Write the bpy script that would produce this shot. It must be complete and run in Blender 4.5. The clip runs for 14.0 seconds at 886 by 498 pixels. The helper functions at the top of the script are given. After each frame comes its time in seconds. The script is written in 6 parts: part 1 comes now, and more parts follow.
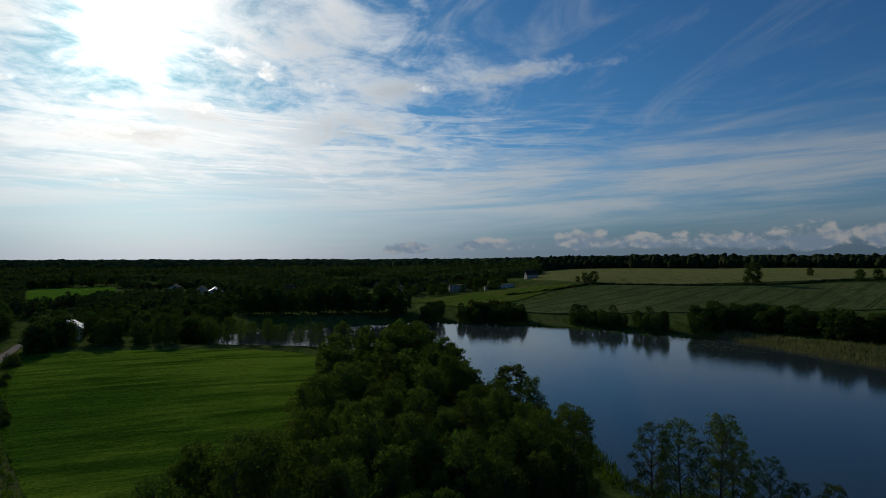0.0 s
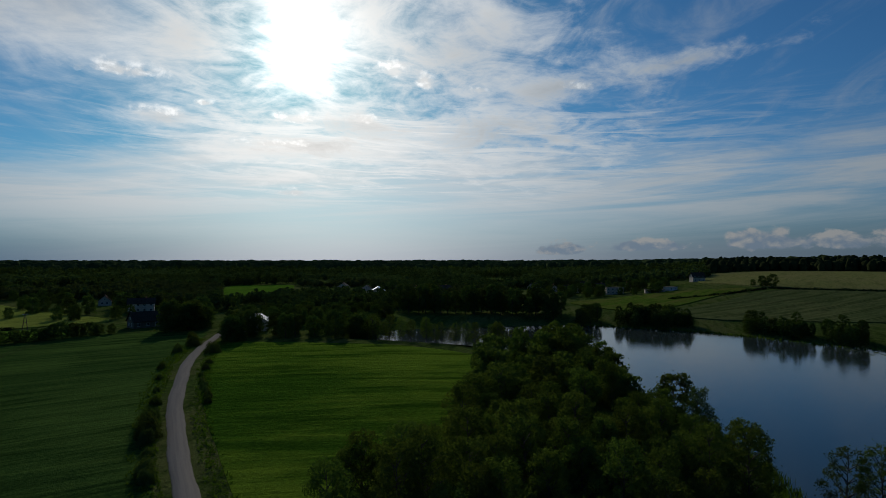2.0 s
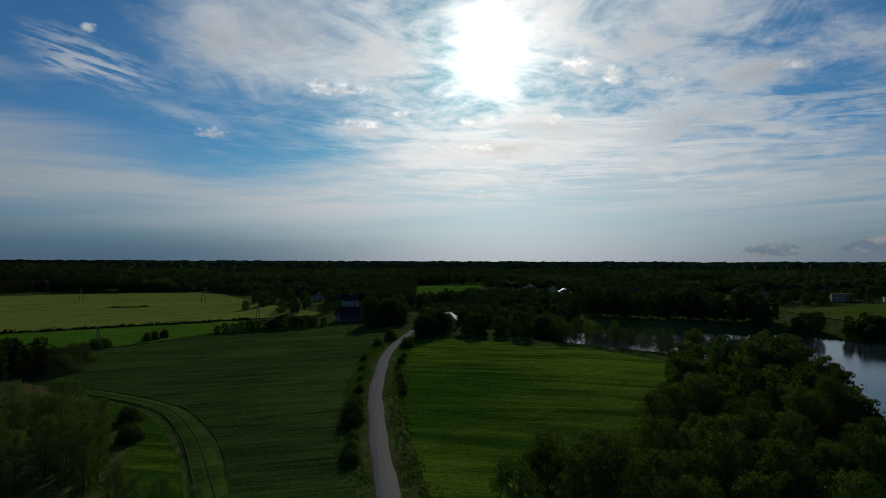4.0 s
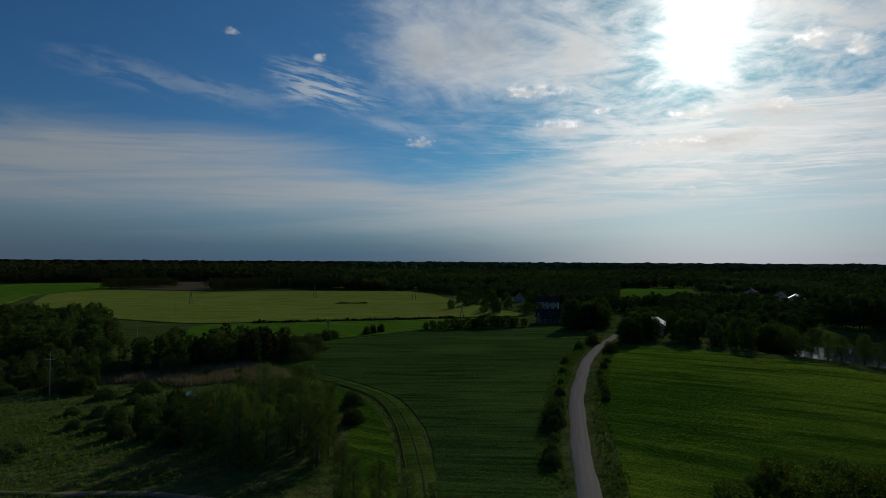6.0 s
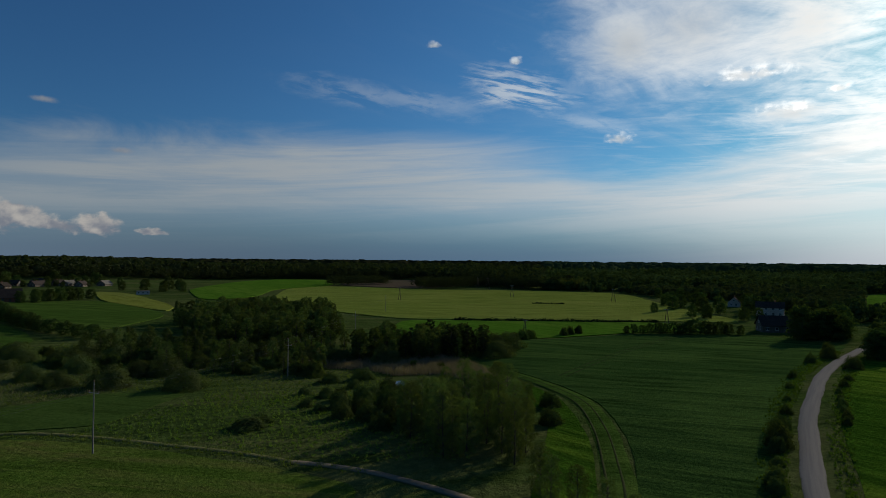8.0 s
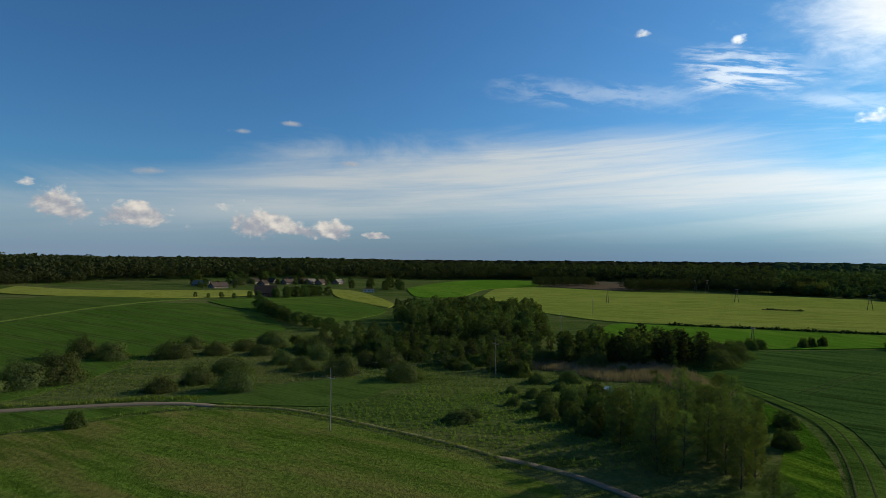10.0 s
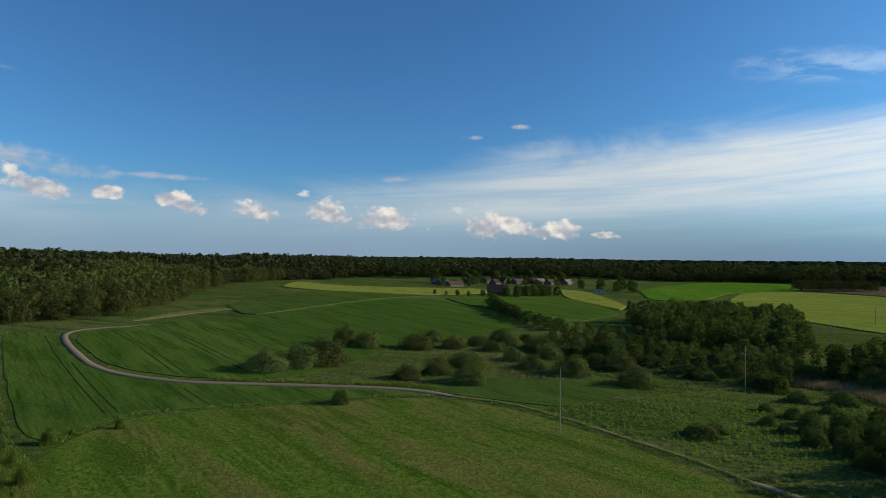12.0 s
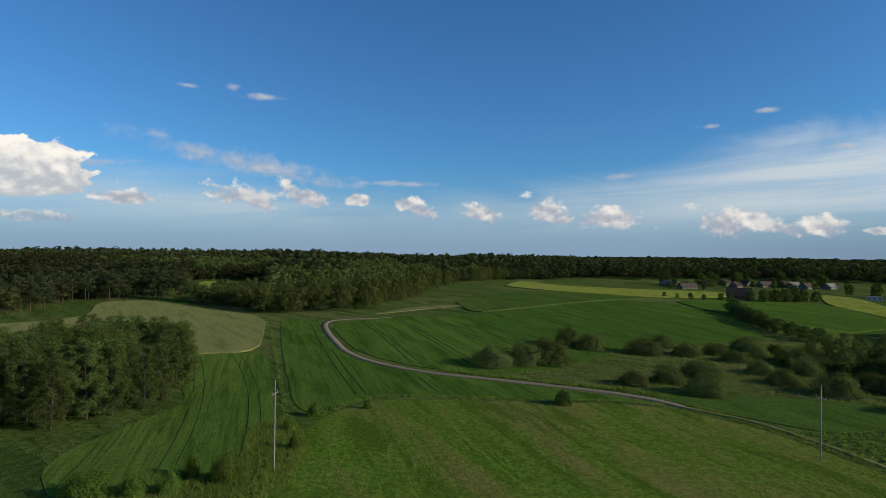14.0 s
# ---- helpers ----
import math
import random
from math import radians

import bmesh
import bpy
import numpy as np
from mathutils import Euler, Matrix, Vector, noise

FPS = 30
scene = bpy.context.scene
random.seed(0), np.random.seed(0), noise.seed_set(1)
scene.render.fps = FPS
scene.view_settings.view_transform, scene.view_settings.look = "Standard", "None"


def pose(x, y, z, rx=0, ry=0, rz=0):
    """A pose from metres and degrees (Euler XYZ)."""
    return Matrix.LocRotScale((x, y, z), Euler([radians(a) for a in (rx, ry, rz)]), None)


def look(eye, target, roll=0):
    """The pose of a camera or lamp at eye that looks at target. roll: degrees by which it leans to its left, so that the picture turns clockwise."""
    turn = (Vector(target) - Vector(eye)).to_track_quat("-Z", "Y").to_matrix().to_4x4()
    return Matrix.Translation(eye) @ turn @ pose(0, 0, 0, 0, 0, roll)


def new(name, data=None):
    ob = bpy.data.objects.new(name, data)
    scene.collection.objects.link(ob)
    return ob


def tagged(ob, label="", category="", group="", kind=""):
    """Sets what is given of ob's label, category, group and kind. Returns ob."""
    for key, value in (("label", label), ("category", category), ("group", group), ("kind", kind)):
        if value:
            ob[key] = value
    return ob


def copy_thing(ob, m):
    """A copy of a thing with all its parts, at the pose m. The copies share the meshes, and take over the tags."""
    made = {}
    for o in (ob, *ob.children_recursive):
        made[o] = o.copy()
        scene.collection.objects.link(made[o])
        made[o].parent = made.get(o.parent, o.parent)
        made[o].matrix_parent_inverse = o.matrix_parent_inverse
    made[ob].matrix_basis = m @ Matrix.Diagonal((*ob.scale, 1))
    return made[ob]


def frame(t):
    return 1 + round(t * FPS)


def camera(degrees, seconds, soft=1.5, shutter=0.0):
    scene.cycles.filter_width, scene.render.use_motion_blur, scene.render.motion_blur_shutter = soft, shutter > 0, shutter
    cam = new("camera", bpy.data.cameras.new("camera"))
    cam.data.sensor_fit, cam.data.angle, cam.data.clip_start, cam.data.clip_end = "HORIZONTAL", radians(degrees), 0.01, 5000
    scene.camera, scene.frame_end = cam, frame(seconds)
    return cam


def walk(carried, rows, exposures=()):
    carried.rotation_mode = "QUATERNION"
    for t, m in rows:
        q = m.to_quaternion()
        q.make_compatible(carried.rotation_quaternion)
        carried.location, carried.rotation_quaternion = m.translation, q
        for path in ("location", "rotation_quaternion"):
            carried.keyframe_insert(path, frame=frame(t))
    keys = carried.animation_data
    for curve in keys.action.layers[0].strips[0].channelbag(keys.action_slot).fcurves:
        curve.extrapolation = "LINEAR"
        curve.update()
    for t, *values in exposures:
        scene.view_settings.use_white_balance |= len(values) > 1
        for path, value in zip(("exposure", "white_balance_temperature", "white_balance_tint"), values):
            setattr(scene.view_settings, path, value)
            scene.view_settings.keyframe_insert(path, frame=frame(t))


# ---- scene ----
cam = camera(73.97, 14.0, soft=0.75)
# seconds, turn to the left, tilt, lean: a drone that hovers at 28 m and turns on the spot
ROWS = [(0.0, -0.00, 0.96, 0.12), (0.5, 3.75, 0.97, 0.08), (1.0, 7.16, 1.00, 0.03), (1.5, 10.84, 1.04, 0.02), (2.0, 14.88, 1.08,
        0.02), (2.5, 19.30, 1.11, 0.01), (3.0, 23.69, 1.14, -0.05), (5.5, 47.20, 1.23, -0.30), (6.0, 52.09, 1.24, -0.32), (6.5, 56.87,
        1.21, -0.36), (7.0, 61.61, 1.21, -0.39), (7.5, 66.36, 1.16, -0.46), (10.0, 90.86, 1.07, -0.42), (10.5, 96.48, 1.02, -0.45), (11.0,
        102.08, 0.99, -0.47), (11.5, 107.51, 0.95, -0.45), (12.0, 112.89, 0.91, -0.47), (12.5, 118.25, 0.82, -0.53), (13.0, 123.59, 0.77,
        -0.59), (13.5, 128.93, 0.72, -0.56), (14.0, 134.29, 0.73, -0.51)]
# seconds, stops, white balance in kelvin, tint
EXPOSURE = [(0, -0.14, 6650, 10), (1.5, -0.33, 6650, 10), (3, -0.38, 6650, 10), (5.5, -0.52, 6700, 10), (7.5, -0.24, 6750, 10), (10, 0.8, 7200, 10), (12, 1.05, 7150, 10), (14, 1.05, 6950, 10)]
walk(cam, [(t, pose(0, 0, 28, 90 + tilt, lean, turn)) for t, turn, tilt, lean in ROWS], EXPOSURE)

# ---- sky, clouds and sun ----
SUN_TURN, SUN_HIGH = 28.6, 20.0
world = bpy.data.worlds.new("world")
scene.world = world
world.use_nodes = True


class Net:
    """Short hand for shader nodes: each call returns an output socket."""

    def __init__(self, tree):
        self.tree = tree

    def node(self, kind, **given):
        n = self.tree.nodes.new(kind)
        for key, value in given.items():
            n.inputs[int(key[1:]) if key[0] == "i" and key[1:].isdigit() else key.replace("_", " ")].default_value = value
        return n

    def put(self, socket, value):
        if isinstance(value, bpy.types.NodeSocket):
            self.tree.links.new(value, socket)
        else:
            socket.default_value = value

    def math(self, op, a, b=0.0, c=0.0, clamp=False):
        n = self.tree.nodes.new("ShaderNodeMath")
        n.operation, n.use_clamp = op, clamp
        for socket, value in zip(n.inputs, (a, b, c)):
            self.put(socket, value)
        return n.outputs[0]

    def vec(self, op, a, b=(0, 0, 0), scale=1.0):
        n = self.tree.nodes.new("ShaderNodeVectorMath")
        n.operation = op
        self.put(n.inputs[0], a)
        if op == "SCALE":
            self.put(n.inputs[3], scale)
        else:
            self.put(n.inputs[1], b)
        return n.outputs["Value" if op in ("LENGTH", "DOT_PRODUCT", "DISTANCE") else "Vector"]

    def join(self, x, y, z=0.0):
        n = self.tree.nodes.new("ShaderNodeCombineXYZ")
        for socket, value in zip(n.inputs, (x, y, z)):
            self.put(socket, value)
        return n.outputs[0]

    def noise(self, vector, scale, detail=4.0, rough=0.55, warp=0.0, lac=2.0):
        n = self.tree.nodes.new("ShaderNodeTexNoise")
        if vector is not None:
            self.put(n.inputs["Vector"], vector)
        for key, value in (("Scale", scale), ("Detail", detail), ("Roughness", rough), ("Distortion", warp), ("Lacunarity", lac)):
            n.inputs[key].default_value = value
        return n.outputs[0]

    def step(self, value, a, b, lo=0.0, hi=1.0):
        n = self.tree.nodes.new("ShaderNodeMapRange")
        n.interpolation_type = "SMOOTHSTEP"
        for socket, v in zip(n.inputs, (value, a, b, lo, hi)):
            self.put(socket, v)
        return n.outputs[0]

    def mix(self, f, a, b, blend="MIX"):
        n = self.tree.nodes.new("ShaderNodeMix")
        n.data_type, n.blend_type = "RGBA", blend
        self.put(n.inputs[0], f)
        for socket, value in ((n.inputs[6], a), (n.inputs[7], b)):
            self.put(socket, (*value, 1) if isinstance(value, tuple) and len(value) == 3 else value)
        return n.outputs[2]

    def bell(self, value, middle, width):
        q = self.math("DIVIDE", self.math("SUBTRACT", value, middle), width)
        return self.math("EXPONENT", self.math("MULTIPLY", self.math("MULTIPLY", q, q), -1.0))


# clouds: turn, height, half width, half height in degrees, slope
HEAPS = [(153.1, 5.4, 3.36, 1.56, -0.25), (147.5, 5.6, 3.14, 1.32, -0.3), (142.5, 5.3, 1.34, 0.84, -0.1), (136.8, 4.7, 2.46, 1.2, -0.35), (130.7, 4.2, 2.46, 1.08, -0.2), (123.9, 4.2, 3.36, 1.8, -0.25),
         (118.6, 3.7, 3.81, 1.56, -0.15), (108.2, 3.2, 3.58, 1.68, -0.15), (104.5, 2.7, 3.36, 0.84, -0.1), (101.5, 2.6, 2.46, 1.2, 0.1), (162.5, 4.9, 2.91, 0.84, 0), (97.6, 2.3, 1.79, 0.48, 0)]
BANK = [(-4.0, 1.3, 4.5, 0.8, 0), (-13.5, 1.6, 3.6, 1.3, 0), (-19.0, 1.4, 4.5, 1.1, 0), (-25.5, 1.4, 5.0, 1.2, 0), (-32.0, 1.5, 4.5, 1.4, 0), (-39.0, 1.6, 6.0, 1.5, 0),
        (3.0, 1.0, 3.2, 1.0, 0), (169.0, 2.9, 4.0, 0.7, 0)]
TOWER = [(171.6, 5.9, 7.6, 3.3, 0.1), (176.0, 6.4, 6.0, 3.8, 0)]
PUFFS = [(40.6, 12.8, 3.2, 0.9, 0), (37.0, 14.0, 1.2, 0.5, 0), (29.0, 13.2, 3.4, 0.9, 0), (22.8, 13.4, 2.2, 0.8, 0), (31.0, 10.8, 4.5, 0.6, 0), (29.4, 6.4, 2.0, 0.6, 0),
         (20.0, 18.0, 2.6, 1.3, 0), (16.8, 16.9, 1.3, 1.2, 0), (11.4, 16.2, 1.3, 0.6, 0), (2.0, 16.1, 1.6, 0.7, 0), (43.5, 16.0, 4.5, 1.1, 0), (72.0, 20.2, 0.9, 0.5, 0),
         (64.2, 18.7, 0.8, 0.6, 0), (54.4, 11.4, 1.4, 0.9, 0)]
WISPS = [(117.4, 7.6, 2.4, 0.4, 0), (100.0, 9.1, 1.3, 0.35, 0), (151.3, 14.4, 2.6, 0.42, 0), (154.2, 15.0, 0.9, 0.5, 0), (158.0, 14.8, 1.1, 0.25, 0), (152.5, 8.4, 13.0, 1.5, -0.176),
         (150.0, 7.6, 9.0, 0.7, -0.17), (139.0, 7.0, 5.0, 0.35, 0), (110.0, 11.6, 1.3, 0.3, 0), (105.5, 12.6, 1.2, 0.3, 0), (165.0, 7.6, 4.0, 0.5, 0.1)]
SHEETS = [(48.0, 20.5, 9.0, 4.6, 0), (38.0, 19.5, 8.0, 5.0, 0), (27.0, 22.0, 10.0, 8.0, 0), (14.0, 19.5, 9.0, 5.5, 0), (4.0, 16.0, 8.0, 1.7, 0.12), (-7.0, 17.4, 6.0, 0.8, 0.12),
          (25.0, 13.0, 12.0, 2.4, 0), (27.0, 10.8, 11.0, 1.8, 0), (10.0, 12.0, 9.0, 3.0, 0), (40.0, 12.5, 4.0, 1.1, 0), (53.5, 19.5, 5.0, 3.6, 0)]
# the thin veil: turn and its upper edge; turn and how dense it is
VEIL_TOP = [(-45, 11.0), (-30, 10.4), (-18, 9.8), (-6, 9.2), (8, 10.0), (22, 12.0), (34, 11.5), (42, 9.5), (48, 7.8), (54, 7.4), (60, 8.6), (67, 10.2), (77, 11.0), (88, 11.2),
            (97, 10.4), (107, 8.9), (115, 7.5), (122, 5.9), (130, 4.6), (142, 4.6), (155, 6.6), (180, 7.0)]
VEIL_DENSE = [(-45, 0.72), (-20, 0.86), (0, 0.90), (20, 0.95), (38, 0.92), (48, 0.90), (58, 0.84), (70, 0.90), (88, 0.95), (100, 0.92), (112, 0.76), (124, 0.48), (140, 0.45), (151, 0.75), (160, 0.6), (180, 0.5)]


def build_sky():
    net = Net(world.node_tree)
    world.node_tree.nodes.clear()
    way = net.tree.nodes.new("ShaderNodeTexCoord").outputs["Generated"]
    parts = net.tree.nodes.new("ShaderNodeSeparateXYZ")
    net.put(parts.inputs[0], way)
    x, y, z = parts.outputs
    turn = net.math("MULTIPLY", net.math("ARCTAN2", net.math("MULTIPLY", x, -1.0), y), 57.2958)
    high = net.math("MULTIPLY", net.math("ARCSINE", z), 57.2958)
    sky = net.tree.nodes.new("ShaderNodeTexSky")
    sky.sky_type, sky.sun_disc = "NISHITA", False
    sky.sun_elevation, sky.sun_rotation = radians(SUN_HIGH), radians(-SUN_TURN)
    sky.air_density, sky.dust_density, sky.ozone_density, sky.altitude = 1.0, 0.3, 3.0, 100
    a, e = radians(SUN_TURN), radians(SUN_HIGH)
    to_sun = (-math.sin(a) * math.cos(e), math.cos(a) * math.cos(e), math.sin(e))
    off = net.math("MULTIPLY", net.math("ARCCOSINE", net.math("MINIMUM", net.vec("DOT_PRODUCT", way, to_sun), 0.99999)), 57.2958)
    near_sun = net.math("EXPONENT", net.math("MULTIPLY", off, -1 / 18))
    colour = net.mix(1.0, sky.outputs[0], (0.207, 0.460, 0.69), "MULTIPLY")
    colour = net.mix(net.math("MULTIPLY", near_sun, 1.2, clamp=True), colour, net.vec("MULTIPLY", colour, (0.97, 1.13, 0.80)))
    flat = net.vec("SCALE", net.join(x, y), scale=net.math("DIVIDE", 1.0, net.math("ADD", net.math("MAXIMUM", z, 0.0), 0.10)))
    plain = net.join(turn, high)

    def profile(points):
        """A smooth value by turn."""
        n = net.tree.nodes.new("ShaderNodeFloatCurve")
        net.put(n.inputs["Value"], net.math("DIVIDE", net.math("ADD", turn, 45.0), 225.0))
        curve = n.mapping.curves[0]
        top = max(v for _, v in points)
        for k, (t, v) in enumerate(points):
            if k < 2:
                curve.points[k].location = ((t + 45) / 225, v / top)
            else:
                curve.points.new((t + 45) / 225, v / top)
        n.mapping.update()
        return net.math("MULTIPLY", n.outputs[0], top)

    def shape(items, level=0.0):
        """How far a way lies from the nearest of several flat ellipses: 0 in the middle, 1 on the rim; level flattens their undersides."""
        dist = None
        for a, h, w, t, slope in items:
            v = net.vec("SUBTRACT", plain, (a, h, 0))
            if level:
                under = net.math("MULTIPLY", net.math("MINIMUM", net.math("ADD", net.math("SUBTRACT", high, h), t * 0.25), 0.0), level)
                v = net.vec("ADD", v, net.join(0.0, under))
            if slope:
                v = net.join(net.vec("DOT_PRODUCT", v, (1 / w, 0, 0)), net.vec("DOT_PRODUCT", v, (slope / t, 1 / t, 0)))
            else:
                v = net.vec("MULTIPLY", v, (1 / w, 1 / t, 1))
            d = net.vec("LENGTH", v)
            dist = d if dist is None else net.math("SMOOTH_MIN", dist, d, 0.3)
        return dist

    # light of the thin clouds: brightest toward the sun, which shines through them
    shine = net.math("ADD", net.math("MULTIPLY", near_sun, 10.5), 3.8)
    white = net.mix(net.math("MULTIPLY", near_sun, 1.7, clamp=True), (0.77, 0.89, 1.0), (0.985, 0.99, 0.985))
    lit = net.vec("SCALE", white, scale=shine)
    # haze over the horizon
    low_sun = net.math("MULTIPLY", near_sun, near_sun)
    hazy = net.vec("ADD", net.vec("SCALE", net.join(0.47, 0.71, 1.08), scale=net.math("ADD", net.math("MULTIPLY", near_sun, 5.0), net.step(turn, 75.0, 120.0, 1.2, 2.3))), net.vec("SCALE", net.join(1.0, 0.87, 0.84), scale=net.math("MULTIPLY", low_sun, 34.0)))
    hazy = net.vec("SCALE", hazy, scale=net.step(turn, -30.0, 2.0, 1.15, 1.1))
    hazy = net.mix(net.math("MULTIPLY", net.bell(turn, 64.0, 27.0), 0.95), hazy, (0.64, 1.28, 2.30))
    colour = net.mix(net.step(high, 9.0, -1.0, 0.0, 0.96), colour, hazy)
    # veil with streaks drawn along it
    wave = net.noise(net.vec("MULTIPLY", plain, (0.045, 0.22, 1)), 1.0, 7, 0.62, 0.8)
    streak = net.noise(net.vec("MULTIPLY", net.vec("ADD", plain, net.join(0.0, net.math("MULTIPLY", turn, 0.05))), (0.030, 0.48, 1)), 1.0, 7, 0.62, 0.6)
    top = net.math("ADD", profile(VEIL_TOP), net.math("MULTIPLY", net.math("SUBTRACT", wave, 0.5), 7.0))
    below = net.math("SUBTRACT", top, high)
    veil = net.math("MULTIPLY", net.math("MULTIPLY", net.step(below, -2.4, 2.2), net.step(below, 9.0, 3.0, 0.55, 1.0)), net.step(high, 0.6, 5.6, net.math("ADD", net.math("MULTIPLY", near_sun, net.step(turn, 36.0, 56.0, 1.5, 0.3)), 0.05, clamp=True), 1.0))
    veil = net.math("MULTIPLY", net.math("MULTIPLY", veil, profile(VEIL_DENSE)), net.step(streak, 0.36, 0.62, net.step(turn, -12.0, 14.0, 0.22, 0.58), 1.0))
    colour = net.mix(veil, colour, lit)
    # long thin streaks that fan out from the sun's side
    fan = net.tree.nodes.new("ShaderNodeVectorRotate")
    fan.rotation_type = "Z_AXIS"
    net.put(fan.inputs["Vector"], flat)
    fan.inputs["Angle"].default_value = radians(-28)
    thin = net.noise(net.vec("MULTIPLY", fan.outputs[0], (1.5, 0.6, 1)), 1.2, 9, 0.62, 2.4)
    reach = net.math("MULTIPLY", net.bell(turn, 6.0, 38.0), net.step(high, 5.0, 10.0))
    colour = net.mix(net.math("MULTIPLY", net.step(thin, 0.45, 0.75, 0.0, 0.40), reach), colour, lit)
    # combed strands under the sun
    comb = net.noise(net.vec("MULTIPLY", net.vec("ADD", plain, net.join(0.0, net.math("MULTIPLY", turn, -0.04))), (0.10, 1.15, 1)), 1.0, 8, 0.66, 0.9)
    under = net.math("MULTIPLY", net.bell(turn, 17.0, 26.0), net.math("MULTIPLY", net.step(high, 4.0, 7.5), net.step(high, 16.0, 12.0)))
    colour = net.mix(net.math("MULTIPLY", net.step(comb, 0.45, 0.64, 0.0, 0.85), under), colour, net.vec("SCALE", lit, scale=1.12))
    # torn sheets round the sun
    torn = net.noise(net.vec("MULTIPLY", flat, (1.0, 0.8, 1)), 2.6, 9, 0.62, 0.8)
    grain = net.noise(flat, 9.0, 7, 0.66, 0.5)
    uneven = net.math("SUBTRACT", net.math("ADD", net.math("MULTIPLY", torn, 0.7), net.math("MULTIPLY", grain, 0.3)), 0.5)
    body = net.math("SUBTRACT", net.math("ADD", 1.25, net.math("MULTIPLY", uneven, net.step(turn, 34.0, 46.0, 6.2, 3.2))), shape(SHEETS))
    sheet = net.step(body, -0.5, 1.5, 0.0, 0.88)
    glow = net.vec("SCALE", lit, scale=net.step(net.math("ADD", body, net.math("MULTIPLY", uneven, -3.0)), 0.0, 1.8, 1.22, 0.74))
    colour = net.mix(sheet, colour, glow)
    # a small field of parallel ripples
    for a, h, w, t, slope, pitch, dense in ((63.8, 16.1, 5.6, 1.6, -0.20, 1.6, 0.66), (76.0, 15.4, 9.0, 1.4, -0.12, 0.7, 0.26), (57.0, 13.0, 5.0, 0.8, -0.2, 0.9, 0.3)):
        drop = net.math("ADD", high, net.math("MULTIPLY", turn, slope))
        ripple = net.noise(net.join(net.math("MULTIPLY", turn, 0.22), net.math("MULTIPLY", drop, pitch)), 1.0, 6, 0.62, 0.35)
        field_of = net.step(net.math("ADD", shape([(a, h, w, t, slope)]), net.math("MULTIPLY", uneven, 3.0)), 1.35, 0.1)
        colour = net.mix(net.math("MULTIPLY", net.math("MULTIPLY", net.step(ripple, 0.40, 0.58), field_of), dense), colour, net.vec("SCALE", lit, scale=1.25))

    def cells(at, size):
        n = net.node("ShaderNodeTexVoronoi", Scale=size)
        n.feature = "SMOOTH_F1"
        n.inputs["Smoothness"].default_value = 0.6
        net.put(n.inputs["Vector"], at)
        return n.outputs["Distance"]

    def puffed(at, size):
        """Rounded billows, large and small, about 0.5."""
        soft = net.noise(at, size, 8, 0.62, 0.25)
        big = net.math("MULTIPLY", net.math("SUBTRACT", 0.45, cells(net.vec("ADD", at, net.vec("SCALE", net.join(soft, soft), scale=0.5)), size * 1.1)), 0.30)
        small = net.math("MULTIPLY", net.math("SUBTRACT", 0.45, cells(at, size * 3.0)), 0.12)
        return net.math("ADD", net.math("ADD", net.math("MULTIPLY", soft, 0.8), 0.1), net.math("ADD", big, small))

    def heaps(items, colour, bright, dark, ragged, size, soft=0.34, thick=0.96, deep=0.10, level=1.0):
        at = net.vec("MULTIPLY", plain, (0.8, 1.1, 1))
        billow = puffed(at, size)
        body = net.math("SUBTRACT", net.math("ADD", 1.0, net.math("MULTIPLY", net.math("SUBTRACT", billow, 0.5), ragged)), shape(items, level))
        cover = net.step(body, 0.05, soft)
        fold = puffed(net.vec("ADD", at, (0.10 / size, -0.30 / size, 0)), size)
        above = shape([(a, h + t * 0.8, w, t, slope) for a, h, w, t, slope in items])
        lean = net.math("MULTIPLY", net.math("SUBTRACT", shape(items), above), 0.16)
        shade = net.step(net.math("ADD", net.math("SUBTRACT", billow, fold), lean), -deep, deep)
        return net.mix(net.math("MULTIPLY", cover, thick), colour, net.mix(shade, dark, bright))

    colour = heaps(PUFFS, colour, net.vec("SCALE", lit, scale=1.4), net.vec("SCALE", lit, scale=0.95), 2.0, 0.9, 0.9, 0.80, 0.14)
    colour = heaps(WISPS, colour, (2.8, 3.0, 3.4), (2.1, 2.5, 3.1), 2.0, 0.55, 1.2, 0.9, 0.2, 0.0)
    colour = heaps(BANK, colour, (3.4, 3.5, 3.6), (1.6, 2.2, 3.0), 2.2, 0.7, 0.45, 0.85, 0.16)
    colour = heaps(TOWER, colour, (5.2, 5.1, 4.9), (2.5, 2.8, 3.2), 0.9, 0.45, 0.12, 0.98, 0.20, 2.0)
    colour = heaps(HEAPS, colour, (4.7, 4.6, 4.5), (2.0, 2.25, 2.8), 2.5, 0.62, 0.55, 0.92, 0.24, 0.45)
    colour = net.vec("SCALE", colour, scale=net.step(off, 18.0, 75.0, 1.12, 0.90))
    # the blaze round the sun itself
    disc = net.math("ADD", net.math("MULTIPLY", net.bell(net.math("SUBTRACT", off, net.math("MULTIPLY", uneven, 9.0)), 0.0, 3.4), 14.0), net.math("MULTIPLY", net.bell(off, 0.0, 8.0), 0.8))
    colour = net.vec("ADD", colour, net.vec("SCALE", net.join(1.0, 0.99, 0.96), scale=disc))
    back = net.node("ShaderNodeBackground", Strength=0.10)
    net.put(back.inputs[0], colour)
    out = net.tree.nodes.new("ShaderNodeOutputWorld")
    net.tree.links.new(back.outputs[0], out.inputs[0])


